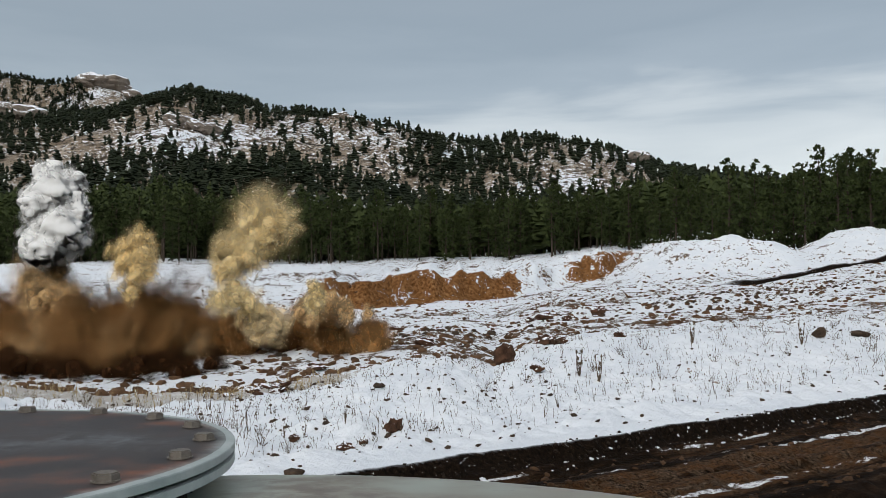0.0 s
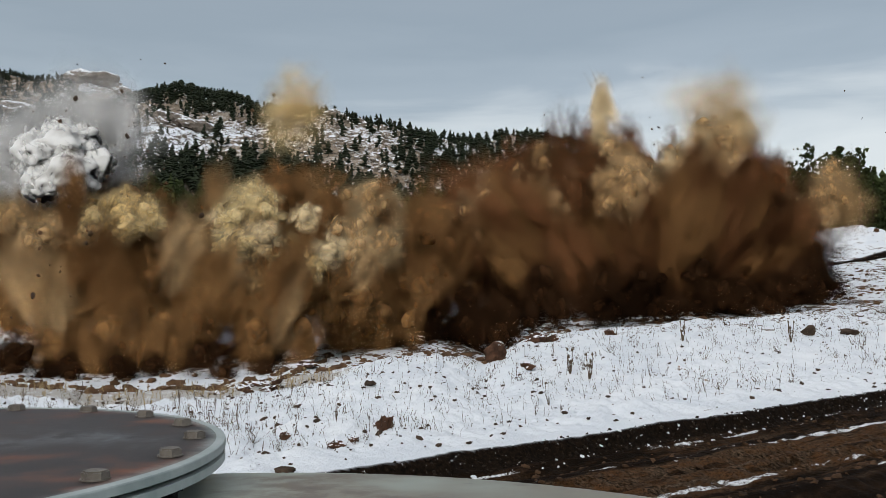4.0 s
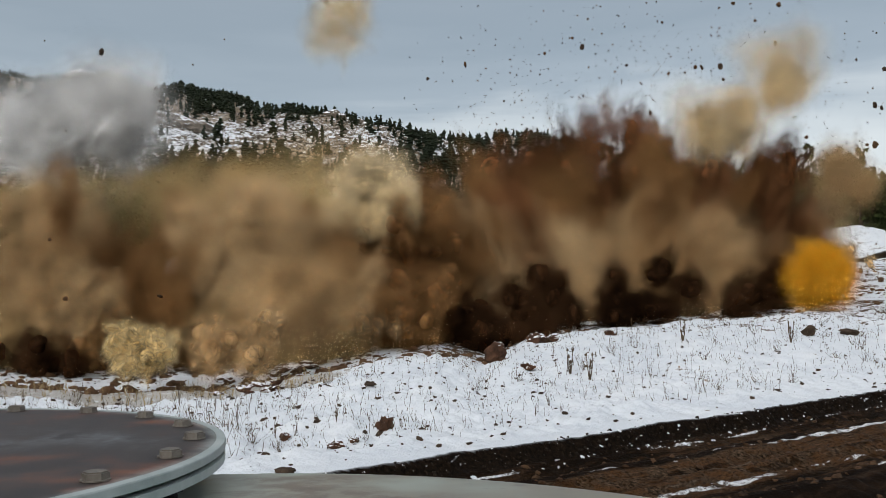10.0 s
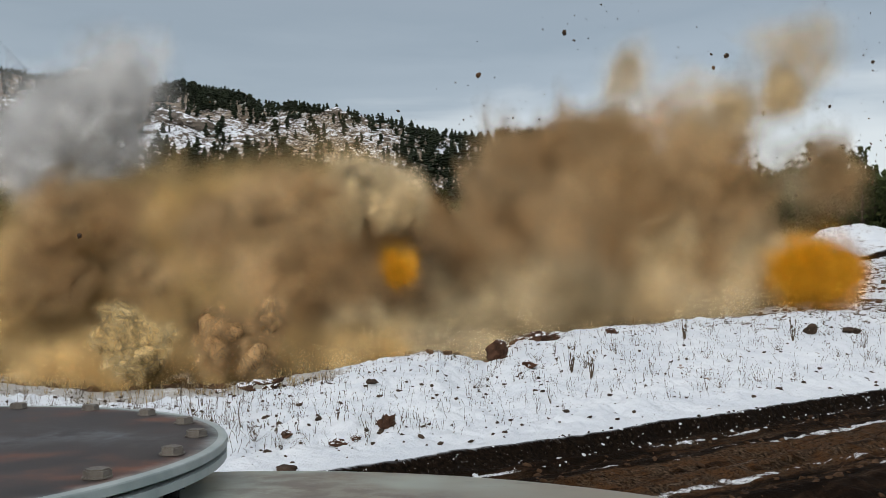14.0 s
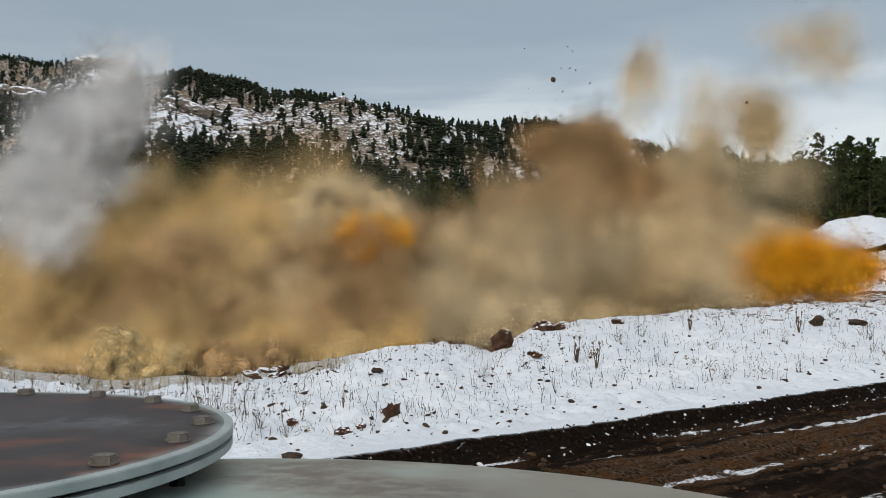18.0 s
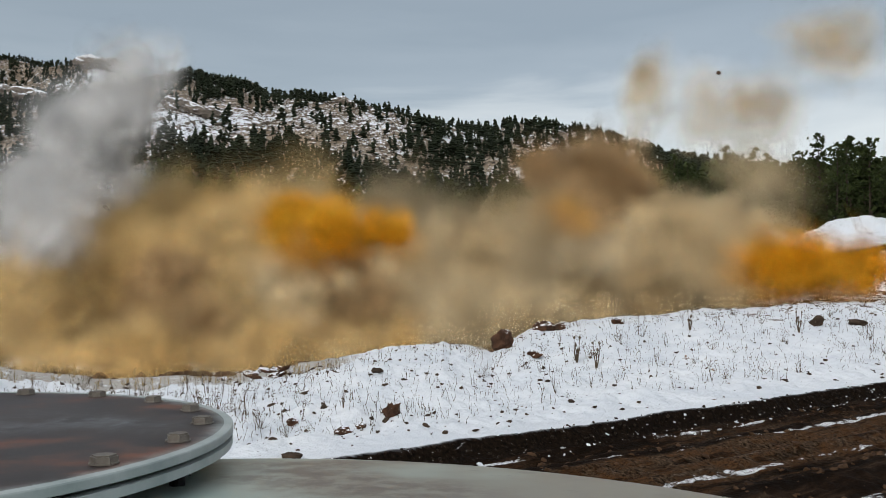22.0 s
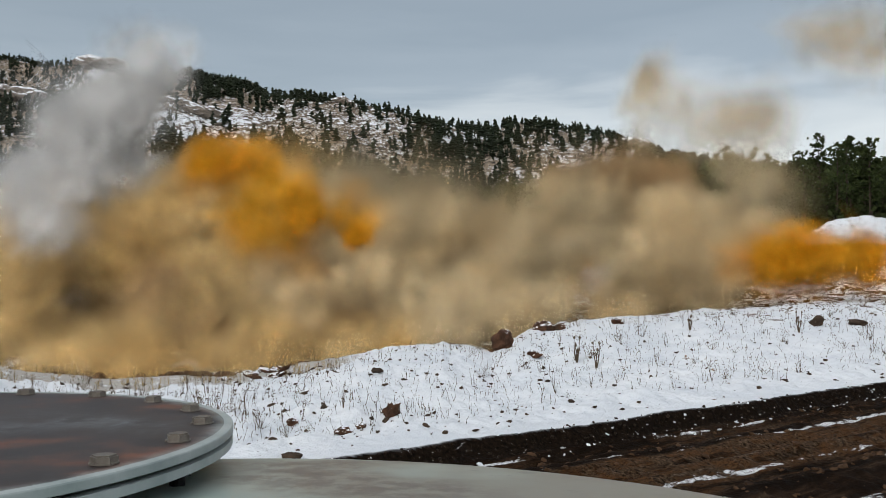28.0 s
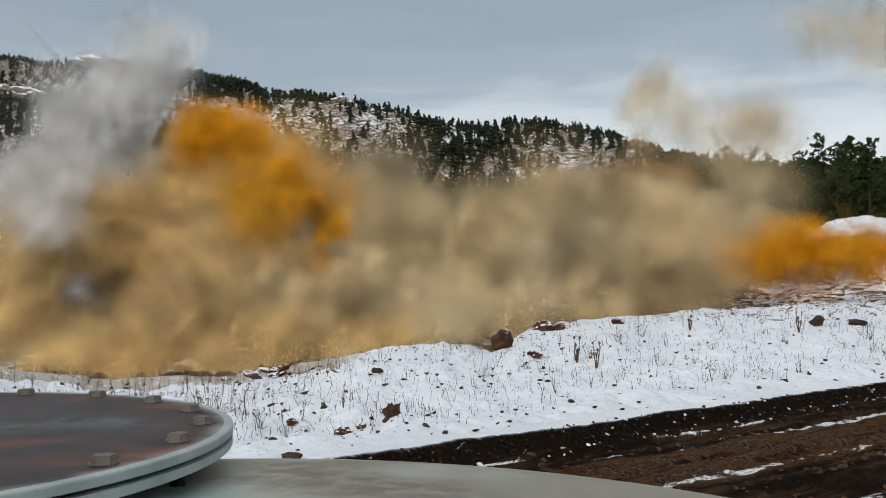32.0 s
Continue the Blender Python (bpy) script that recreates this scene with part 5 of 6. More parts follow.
cloud("umber dust streaming down from the plumes", "umber", 53, 54, 1.55, 1, ((0, 10.5, -8.1, 9.2, 0.4, 0), (8.3, 10.5, -8.1, 9.2, 0.4, 0), (10, 10.5, 4, 10.2, 1.8, 0), (11, 9.9, 5.8, 10.6, 3.2, 0), (12, 9.9, 7.2, 10.6, 4.6, 0), (14, 9.8, 7.4, 10.6, 4.9, 0), (17, 9, 5.1, 10.2, 3.5, 0), (19, 7.6, 3, 9.9, 1.8, 0), (22, 7.6, -8.1, 8.9, 0.4, 0), (32, 7.6, -8.1, 8.9, 0.4, 0)), 1.8, rays=0.5)
cloud("lofty lumps of brown dust", "umber", 57, 17, 2.27, 1, ((0, 10.7, -7, 2.7, 0.4, 0), (8.5, 10.7, -7, 2.7, 0.4, 0), (11, 10.7, 10.2, 3, 1.9, 0), (13, 10.9, 12.1, 3, 2.1, 0), (14, 10.8, 11.8, 3, 2.3, 0), (17, 9.3, 10.9, 3, 2.6, 0), (19, 9.2, 10, 2.8, 2.6, 0), (23, 9.7, 9, 4.2, 2.3, 0), (25, 10.5, 8.8, 4.5, 2.1, 0), (28, 11.6, 8.6, 4.5, 1.7, 0), (32, 12, 8.2, 4.9, 1.5, 0)), 1.0)
cloud("pale column of thin dust", "buff", 59, 12, 1.57, 4, ((0, 13.5, -6.5, 0.53, 0.4, 0), (9, 13.5, -6.5, 0.53, 0.4, 0), (12, 13.5, 16, 0.59, 2, 0), (14, 13.4, 17, 0.71, 2.4, 0), (17, 13.7, 16.5, 0.78, 2.4, 0), (19, 14, 16.1, 0.86, 2.5, 0), (23, 14.2, 15.3, 1.1, 2.9, 0), (28, 14.6, 15.1, 1.6, 2.9, 0), (32, 15, 14.7, 2.2, 2.7, 0)), 1.3)
cloud("broad bank of tan dust", "tan", 40, 44, 2.18, 1, ((0, -12.7, -6.8, 7.4, 0.4, 0), (7.5, -12.7, -6.8, 7.4, 0.4, 0), (10, -12.7, 0.8, 8.2, 1.2, 0), (12, -13.5, 2.1, 7.7, 2.4, 0), (14, -13.9, 3.1, 7.7, 3.1, 0), (17, -14.2, 2.2, 7.2, 2.9, 0), (19, -14.2, 2, 7.2, 2.7, 0), (23, -13.4, 2.5, 6.9, 2.9, 0), (25, -13.4, 2.9, 7.3, 3.3, 0), (28, -13.5, 3.5, 7.3, 4, 0), (30, -13.7, 3.9, 7.3, 4.4, 0), (32, -13.7, 4.2, 7.3, 4.6, 0)), 1.0, True)
cloud("low skirt of tan dust", "tan", 34, 28, 1.31, 6, ((0, -12.1, -4.9, 5.7, 0.4, 0), (9, -12.1, -4.9, 5.7, 0.4, 0), (12, -12.1, 0.18, 6.3, 0.36, 0), (14, -12.2, 0.01, 6.5, 0.45, 0), (17, -12.5, -0.42, 6.5, 0.54, 0), (32, -12.5, -0.33, 6.5, 0.68, 0)), 1.0, True)
cloud("thin haze of tan dust", "tan", 50, 14, 2.66, 2, ((0, -15.6, -7.8, 8.4, 0.4, 0), (4, -15.6, -7.8, 8.4, 0.4, 0), (7, -15.6, 8.1, 9.3, 1, 0), (9, -15.6, 9.1, 9.3, 1.2, 0), (13, -15.6, 9.3, 9.3, 1.2, 0), (17, -16.1, 8.3, 9, 1.2, 0), (23, -15.4, 7.6, 8.3, 1.2, 0), (28, -15.1, 8.6, 7.3, 1.3, 0), (32, -14.5, 9.6, 6.3, 1.7, 0)), 1.0, True)
cloud("umber dust drifting in the bank", "umber", 37.6, 21, 1.5, 1, ((0, -11.7, -5.3, 7.2, 0.4, 0), (6, -11.7, -5.3, 7.2, 0.4, 0), (8, -11.7, 2.2, 8, 1, 0), (9.3, -11.7, 4.4, 8.2, 2.1, 0), (10, -11.7, 4.7, 8.2, 2.2, 0), (12, -11, 4.9, 8.2, 2.2, 0), (14, -10.6, 5.1, 8.2, 2, 0), (17, -8.3, 3.3, 7, 1.7, 0), (19, -7.6, 2.5, 6, 1.5, 0), (23, -8.3, 2, 5.2, 1.2, 0), (28, -8.3, 1.5, 4.7, 1.2, 0), (32, -8.3, 1.3, 4.7, 1.2, 0)), 1.0, True)
cloud("broad bank of buff dust", "buff", 48, 46, 2.68, 1, ((0, 4.1, -7.9, 8.3, 0.4, 0), (11.5, 4.1, -7.9, 8.3, 0.4, 0), (13.5, 4.1, 0.19, 9.2, 0.64, 0), (15, 3.1, 1.2, 10.5, 1.9, 0), (17, 2.4, 2.3, 11.8, 2.5, 0), (19, 2.7, 2.7, 12.1, 2.5, 0), (23, 3.4, 3.3, 11.5, 2.9, 0), (25, 3.4, 3.5, 11.5, 3, 0), (28, 3.1, 3.9, 10.8, 3.5, 0), (32, 2.7, 4.3, 10.5, 3.8, 0)), 1.0, True)
cloud("buff dust rolling along the slope", "buff", 52, 18, 2.42, 1, ((0, 16.6, -7.3, 4.7, 0.4, 0), (12, 16.6, -7.3, 4.7, 0.4, 0), (14, 16.5, 3.9, 5.2, 1.7, 0), (17, 16.1, 4, 5.2, 2.1, 0), (19, 16.1, 4.3, 4.8, 2.2, 0), (28, 15.4, 4.5, 4.1, 2.2, 0), (32, 15.4, 4.7, 4.1, 2.2, 0)), 1.0, True)
cloud("buff dust rolling out low", "buff", 40, 28, 1.65, 1, ((0, -2.2, -5.6, 4.8, 0.4, 0), (12.5, -2.2, -5.6, 4.8, 0.4, 0), (14.5, -2.4, 0.53, 5.3, 0.53, 0), (17, -2.5, 0.5, 6.4, 0.74, 0), (19, -1.7, 0.9, 7.2, 1.1, 0), (32, -1.7, 1, 7.4, 1.3, 0)), 1.0, True)
cloud("swirling pinkish buff dust", "buff", 35.5, 11, 1.04, 1, ((0, -4, -4.3, 0.85, 0.4, 0), (11, -4, -4.3, 0.85, 0.4, 0), (13, -4, 1, 0.94, 0.71, 0), (14, -3.7, 1.4, 1.1, 0.94, 0), (17, -4.6, 1.6, 1.7, 1.3, 0), (19, -4.3, 2.1, 2.1, 1.3, 0), (23, -4.3, 2.3, 2.8, 1.4, 0), (32, -4.3, 2.6, 3.1, 1.7, 0)), 1.0)
cloud("small bright orange blast fume", "orange", 36.4, 7, 0.73, 6, ((0, -6, -3.6, 0.5, 0.4, 0), (10.5, -6, -3.6, 0.5, 0.4, 0), (11.5, -6, 2.5, 0.19, 0.19, 0), (13, -5.7, 3.1, 0.44, 0.39, 0), (14, -5.5, 3.3, 0.53, 0.6, 0), (16, -4.2, 4.1, 0.97, 0.44, 0), (17, -3.5, 4.7, 1.2, 0.36, 0), (19, -3.1, 5, 1.5, 0.29, 0), (21, -3.5, 5.1, 1.9, 0.44, 0), (23, -4.5, 5.5, 2.4, 0.44, 0), (25, -5.4, 5.9, 2.4, 0.6, 0), (28, -5.9, 6.4, 1.9, 0.73, 0), (32, -6.4, 7.2, 1.9, 0.97, 0)), 1.0)
cloud("deep orange blast fume", "orange", 36.5, 5, 0.63, 6, ((0, -2, -3.4, 0.5, 0.4, 0), (12.3, -2, -3.4, 0.5, 0.4, 0), (13, -2, 3.8, 0.36, 0.24, 0), (14, -1.8, 4.1, 0.73, 0.44, 0), (17, -2.5, 5.1, 1.1, 0.34, 0), (19, -2.3, 5.1, 1.1, 0.39, 0), (21, -2.3, 5.2, 1.2, 0.44, 0), (23, -2.2, 5.5, 1.2, 0.44, 0), (25, -3.3, 5.5, 1.5, 0.48, 0), (28, -4, 5.3, 1.2, 0.61, 0), (32, -5.2, 5.7, 1.3, 0.97, 0)), 1.0)
cloud("bright orange blast fume rising", "orange", 40.3, 9, 1.34, 6, ((0, -6.8, -4.9, 1.4, 0.4, 0), (19.4, -6.8, -4.9, 1.4, 0.4, 0), (21.5, -6.8, 5, 1.6, 0.32, 0), (23, -7.9, 5.7, 2.4, 0.54, 0), (25, -9.2, 6.8, 2.1, 0.8, 0), (28, -10.3, 8.2, 2, 0.8, 0), (30, -10.6, 9.3, 2, 0.86, 0), (32, -10.7, 9.9, 2, 0.86, 0)), 1.0)
cloud("thin orange fume spreading out", "orange", 36.5, 12, 1.33, 2, ((0, -4.7, -4.9, 1.5, 0.4, 0), (17.5, -4.7, -4.9, 1.5, 0.4, 0), (19.5, -4.7, 4.9, 1.7, 0.34, 0), (23, -5.2, 4.7, 2.7, 0.63, 0), (25, -6.4, 5.5, 2.7, 0.97, 0), (28, -6.7, 5.9, 2.7, 1.2, 0), (32, -7.1, 6.9, 2.4, 1.5, 0)), 1.0)
cloud("orange fume trailing down the bank", "orange", 35.5, 8, 0.9, 2, ((0, -4.8, -4, 0.64, 0.4, 0), (21, -4.8, -4, 0.64, 0.4, 0), (24, -4.8, 3.5, 0.71, 0.94, 0), (28, -5.5, 2.6, 0.52, 1.4, 0), (32, -4.9, 3, 0.94, 1.9, 0)), 1.0)
cloud("small orange fume in the middle", "orange", 47, 6, 1.19, 2, ((0, 5.5, -4.6, 0.84, 0.4, 0), (18, 5.5, -4.6, 0.84, 0.4, 0), (20.5, 5.5, 6, 0.94, 0.31, 0), (23, 6.3, 6.5, 1.2, 0.37, 0), (25, 6.3, 6.3, 1.4, 0.37, 0), (28, 5.8, 3.6, 1.4, 0.37, 0), (30, 5.8, -4.6, 1.3, 0.4, 0), (32, 5.8, -4.6, 1.3, 0.4, 0)), 1.0)
cloud("bright orange blast fume by the heaps", "orange", 45, 13, 1.25, 6, ((0, 20.4, -4.8, 0.5, 0.4, 0), (8, 20.4, -4.8, 0.5, 0.4, 0), (9.3, 20.4, 3.5, 0.3, 0.42, 0), (10.5, 20.5, 4.1, 0.66, 0.84, 0), (12, 20.5, 4.3, 0.96, 1, 0), (14, 20.4, 4.2, 1.3, 1.1, 0), (17, 20.1, 4, 1.8, 1.1, 0), (19, 20.2, 3.9, 2.4, 0.96, 0), (23, 20.3, 4, 2.7, 1, 0), (28, 20.4, 4.5, 2.8, 1, 0), (32, 20.5, 4.8, 3.1, 1, 0)), 1.0)
cloud("soft orange fume along the slope", "orange", 45.5, 11, 1.66, 2, ((0, 20.6, -5.7, 0.82, 0.4, 0), (9, 20.6, -5.7, 0.82, 0.4, 0), (12, 20.6, 4.1, 0.91, 1.1, 0), (17, 19.5, 3.9, 2.4, 1.1, 0), (19, 19.5, 3.9, 3.3, 1.1, 0), (32, 19.5, 4.2, 3.6, 1.2, 0)), 1.0)
cloud("pale yellow dust rolling out low", "pale", 30, 15, 0.72, 5, ((0, -10.3, -3.6, 0.81, 0.4, 0), (4.3, -10.3, -3.6, 0.81, 0.4, 0), (5.5, -10.3, 0.5, 0.9, 0.16, 0), (6, -10.3, 0.64, 0.96, 0.24, 0), (9, -10.3, 1, 1, 0.44, 0), (11, -10.3, 1.4, 1, 0.6, 0), (13, -10.4, 1.5, 1.1, 0.8, 0), (14, -10.6, 1.4, 1.2, 0.9, 0), (16, -10.8, 1.1, 1.4, 0.96, 0), (18, -10.9, 0.29, 1.6, 0.8, 0), (20, -10.9, -3.6, 1.4, 0.4, 0), (32, -10.9, -3.6, 1.4, 0.4, 0)), 1.0)
cloud("tan mound of dust rolling out low", "umber", 31, 10, 0.78, 5, ((0, -7.7, -3.7, 0.5, 0.4, 0), (4, -7.7, -3.7, 0.5, 0.4, 0), (5.5, -7.7, 1.4, 0.51, 0.31, 0), (6, -7.6, 1.6, 0.66, 0.51, 0), (9, -7.4, 1.4, 1.2, 0.72, 0), (12, -7.2, 1.5, 1.2, 0.82, 0), (14, -7.1, 1.6, 1.2, 0.99, 0), (17, -7.1, 1, 1.4, 0.99, 0), (21, -7.1, -3.7, 1.3, 0.4, 0), (32, -7.1, -3.7, 1.3, 0.4, 0)), 1.0)
cloud("dark earth low at the first bursts", "dark", 36, 36, 0.81, 0, ((0, -14.7, 0.06, 5, 0.29, 0), (2, -12.6, 0.18, 6.7, 0.53, 0), (6, -13.8, 0.05, 6.7, 0.76, 0), (9, -14.7, 0.47, 5, 0.76, 0), (11, -14.7, -0.11, 4.5, 0.48, 0), (13, -14.7, -3.8, 4.1, 0.4, 0), (32, -14.7, -3.8, 4.1, 0.4, 0)), 1.0, True)
cloud("dark earth boiling up at the hump", "dark", 44, 44, 0.99, 0, ((0, -4.8, -4.2, 3.2, 0.4, 0), (0.3, -4.8, -4.2, 3.2, 0.4, 0), (1, -4.8, 1.1, 3.5, 0.35, 0), (2, -3.3, 1.3, 4.4, 0.58, 0), (3.5, -1.2, 1.6, 4.7, 1.2, 0), (6, 1.1, 1.9, 5.3, 1.6, 0), (9, 1.1, 2, 5.3, 2, 0), (11, 0.83, 1, 4.7, 1.2, 0), (12.5, 0.82, -0.41, 4.1, 0.58, 0), (14, 0.73, -4.2, 3.7, 0.4, 0), (32, 0.73, -4.2, 3.7, 0.4, 0)), 1.0, True)
cloud("dark earth low along the slope", "dark", 49, 40, 1.11, 0, ((0, 13.9, -4.4, 6.7, 0.4, 0), (2, 13.9, -4.4, 6.7, 0.4, 0), (3, 14, 2.6, 7.5, 0.49, 0), (6, 14.3, 3.4, 8.1, 1.8, 0), (9, 14, 3.4, 7.8, 1.8, 0), (11, 13, 1.3, 6.5, 0.49, 0), (12.5, 13, -4.4, 5.9, 0.4, 0), (32, 13, -4.4, 5.9, 0.4, 0)), 1.0, True)
cloud("brown dust spouting by the white smoke", "brown", 36, 13, 0.45, 2, ((0, -15.6, -3.9, 0.5, 0.4, 0), (0.6, -15.6, -3.9, 0.5, 0.4, 0), (1.5, -15.5, 4.8, 0.36, 0.96, 0), (3.5, -15.5, 7, 0.43, 1.4, 0), (6, -15.5, 8.1, 0.48, 1.6, 0), (9, -15.8, 7.4, 0.62, 1.6, 0), (12, -16, 5.4, 0.96, 1.4, 0), (15, -16.3, -3.9, 0.86, 0.4, 0), (32, -16.3, -3.9, 0.86, 0.4, 0)), 1.9)
cloud("tan dust behind the broad bank", "tan", 45, 14, 2.75, 1, ((0, -15.5, -8, 7.3, 0.4, 0), (12, -15.5, -8, 7.3, 0.4, 0), (14, -15.6, 2.2, 8.1, 1.8, 0), (17, -15.9, 1.8, 8.1, 2.2, 0), (23, -15.6, 2.1, 8.1, 2.4, 0), (28, -15.5, 3, 8.2, 3.3, 0), (32, -15.5, 3.4, 8.2, 3.9, 0)), 1.0, True)


# ---------------------------------------------------------------- rocks lying on the snow
def rock(x, y, size, seed, label, flat=0.75, mat=None, tilt=0, sink=0.25):
    rng = random.Random(seed)
    bm = stone(rng, size, 0.6, 3, flat)
    for f in bm.faces:
        f.smooth = False
    ob = part("rock", bm, mat or M_ROCK)
    ob.matrix_basis = pose(x, y, ground_z(x, y) + size * flat * (1 - 2 * sink), tilt, 0, rng.uniform(0, 360))
    return tagged(ob, label, "rock", "rocks on the snow")


rock(2.29, 32.4, 0.36, 1, "rust-red standing rock half sunk in snow", 1.3, tilt=14)
rock(4.10, 35.0, 0.42, 2, "rust-red boulder capped with snow on the crest", 0.6)
rock(4.78, 35.3, 0.26, 12, "dark red rock on the snow crest", 0.7)
rock(-1.02, 17.08, 0.15, 3, "small rust-brown rock on the snow", 1.0, tilt=20)
rock(-1.85, 16.04, 0.15, 4, "low rust-brown rock on the snow", 0.55)
rock(-1.56, 16.28, 0.09, 5, "small brown rock on the snow", 0.6)
rock(-2.97, 16.86, 0.10, 6, "small dark brown rock on the snow", 0.8)
rock(2.91, 27.25, 0.22, 7, "brown rock poking out of the snow", 0.6)
rock(10.52, 58.46, 0.5, 8, "blocky brown boulder on the dug ground", 0.8)
rock(6.64, 56.16, 0.5, 9, "brown boulder on the dug ground", 0.6)
rock(5.67, 56.54, 0.3, 10, "small boulder on the dug ground", 0.6)
rock(7.68, 53.58, 0.33, 11, "small boulder on the dug ground", 0.6)
rock(-0.88, 41.47, 0.4, 13, "reddish rock on the trampled snow", 0.6)
rock(-3.14, 56.32, 0.5, 14, "flat brown rock on the trampled snow", 0.35)
rock(-5.45, 35.37, 0.55, 15, "flat brown slab on the snow", 0.25)
rock(14.82, 33.91, 0.24, 16, "dark grey rock poking out of the snow", 0.9, M_CHUNK, 25)
rock(16.67, 34.35, 0.3, 17, "dark broken rock on the snow", 0.5, M_CHUNK)
rock(7.37, 36.25, 0.22, 18, "small dark rock on the snow crest", 0.7)
rock(-1.81, 23.51, 0.16, 19, "small dark stone on the snow", 0.5, M_CHUNK)
rock(-2.37, 13.50, 0.14, 20, "small dark stone on the snow", 0.5, M_CHUNK)
rock(0.24, 14.10, 0.0801, 21, "pale stone on the road's edge", 0.8, M_ROCK_GREY)


def slab_heap():
    """Low heap of brown stone plates."""
    heap = new("slab_heap")
    x, y = -5.61, 27.59
    heap.location = (x, y, ground_z(x, y))
    tagged(heap, "low heap of flat brown stone slabs in snow", "stone heap")
    rng = random.Random(5)
    for k in range(16):
        bm = stone(rng, rng.uniform(0.08, 0.24), 0.5, 2, 0.3)
        ob = part("slab", bm, M_ROCK, heap)
        dx, dy = rng.gauss(0, 0.75), rng.gauss(0, 0.6)
        ob.matrix_basis = pose(dx, dy, ground_z(x + dx, y + dy) - heap.location.z + 0.03 + 0.1 * math.exp(-dx * dx - dy * dy), rng.uniform(-25, 25), rng.uniform(-25, 25), rng.uniform(0, 360))


slab_heap()


def scatter(name, label, category, count, pick, mat, sizes, flat, seed, rough=0.45):
    """Loose stones or clods, too many to count, as one mesh."""
    rng = random.Random(seed)
    kinds = []
    for k in range(6):
        bm = stone(rng, 1.0, rough, 1, flat)
        kinds.append(([v.co.copy() for v in bm.verts], [tuple(v.index for v in f.verts) for f in bm.faces]))
        bm.free()
    pts = [pick(rng) for _ in range(count)]
    zs = height(np.array([p[0] for p in pts]), np.array([p[1] for p in pts]))
    verts, faces = [], []
    for (x, y), z in zip(pts, zs):
        v, f = rng.choice(kinds)
        s = sizes[0] + (sizes[1] - sizes[0]) * rng.random() ** 2.5
        m = pose(x, y, z + 0.1 * s, rng.uniform(-30, 30), rng.uniform(-30, 30), rng.uniform(0, 360)) @ Matrix.Diagonal((s * rng.uniform(0.7, 1.3), s, s, 1))
        b = len(verts)
        verts.extend(m @ p for p in v)
        faces.extend(tuple(b + i for i in q) for q in f)
    tagged(new(name, raw_mesh(name, verts, faces, mat)), label, category, kind="stuff")


def on_verge(rng, lo=0.02, hi=0.98):
    u = rng.uniform(-0.56, 0.56)
    de = 12.08 / (0.812 - 0.584 * u)
    dc = float(np.interp(u, CREST_U, CREST_D))
    d = de + 0.4 + (dc - de) * rng.uniform(lo, hi)
    return u * d, d


def on_dug(rng):
    u = rng.uniform(-0.56, 0.56)
    dc = float(np.interp(u, CREST_U, CREST_D))
    d = dc + 3 + rng.random() ** 1.6 * 60
    return u * d, d


def on_blast(rng):
    u = rng.uniform(-0.2, 0.5)
    d = 50 + 42 * u + rng.gauss(0, 3.5)
    return u * d, d


def on_bank(rng):
    s = rng.uniform(-6, 22)
    e = rng.uniform(-0.65, -0.02)
    return -1.5 + 0.812 * s - 0.584 * e, 13.8 + 0.584 * s + 0.812 * e


def on_road(rng):
    s = rng.uniform(-4, 24)
    e = rng.uniform(-11, -0.5)
    return -1.5 + 0.812 * s - 0.584 * e, 13.8 + 0.584 * s + 0.812 * e


def on_mountain(rng):
    u = rng.uniform(-0.58, 0.36)
    d = rng.uniform(400, 700)
    return u * d, d


M_MUD = simple("road_mud", (0.02, 0.011, 0.006), (0.11, 0.06, 0.03), 6, 0.8, bump_k=0.6, bump_d=0.02)
M_SOIL = simple("wet_dark_soil", (0.008, 0.006, 0.004), (0.035, 0.023, 0.015), 8, 0.9, bump_k=0.6, bump_d=0.02)
scatter("verge_stones", "small dark stones scattered over the snow", "stones", 1300, on_verge, M_CHUNK, (0.012, 0.085), 0.6, 31)
scatter("dug_stones", "dark stones and clods on the dug snowy ground", "stones", 4200, on_dug, M_CLOD, (0.04, 0.26), 0.55, 32)
scatter("blast_rubble", "dark broken rock along the blast line", "rubble", 500, on_blast, M_CHUNK, (0.05, 0.26), 0.6, 33)
scatter("bank_clods", "dark soil clods along the road's edge", "clods", 700, on_bank, M_SOIL, (0.012, 0.05), 0.8, 34)
scatter("bank_snow", "crumbs of snow along the road's edge", "snow", 200, on_bank, simple("snow_crumbs", (0.74, 0.77, 0.8), (0.85, 0.87, 0.9), 5), (0.015, 0.06), 0.5, 35)
scatter("road_clods", "muddy clods between the wheel ruts", "clods", 2400, on_road, M_MUD, (0.012, 0.09), 0.6, 37)
scatter("mountain_boulders", "weathered granite boulders on the mountain", "boulders", 3600, on_mountain, M_BOULDER, (0.5, 2.6), 0.6, 36)


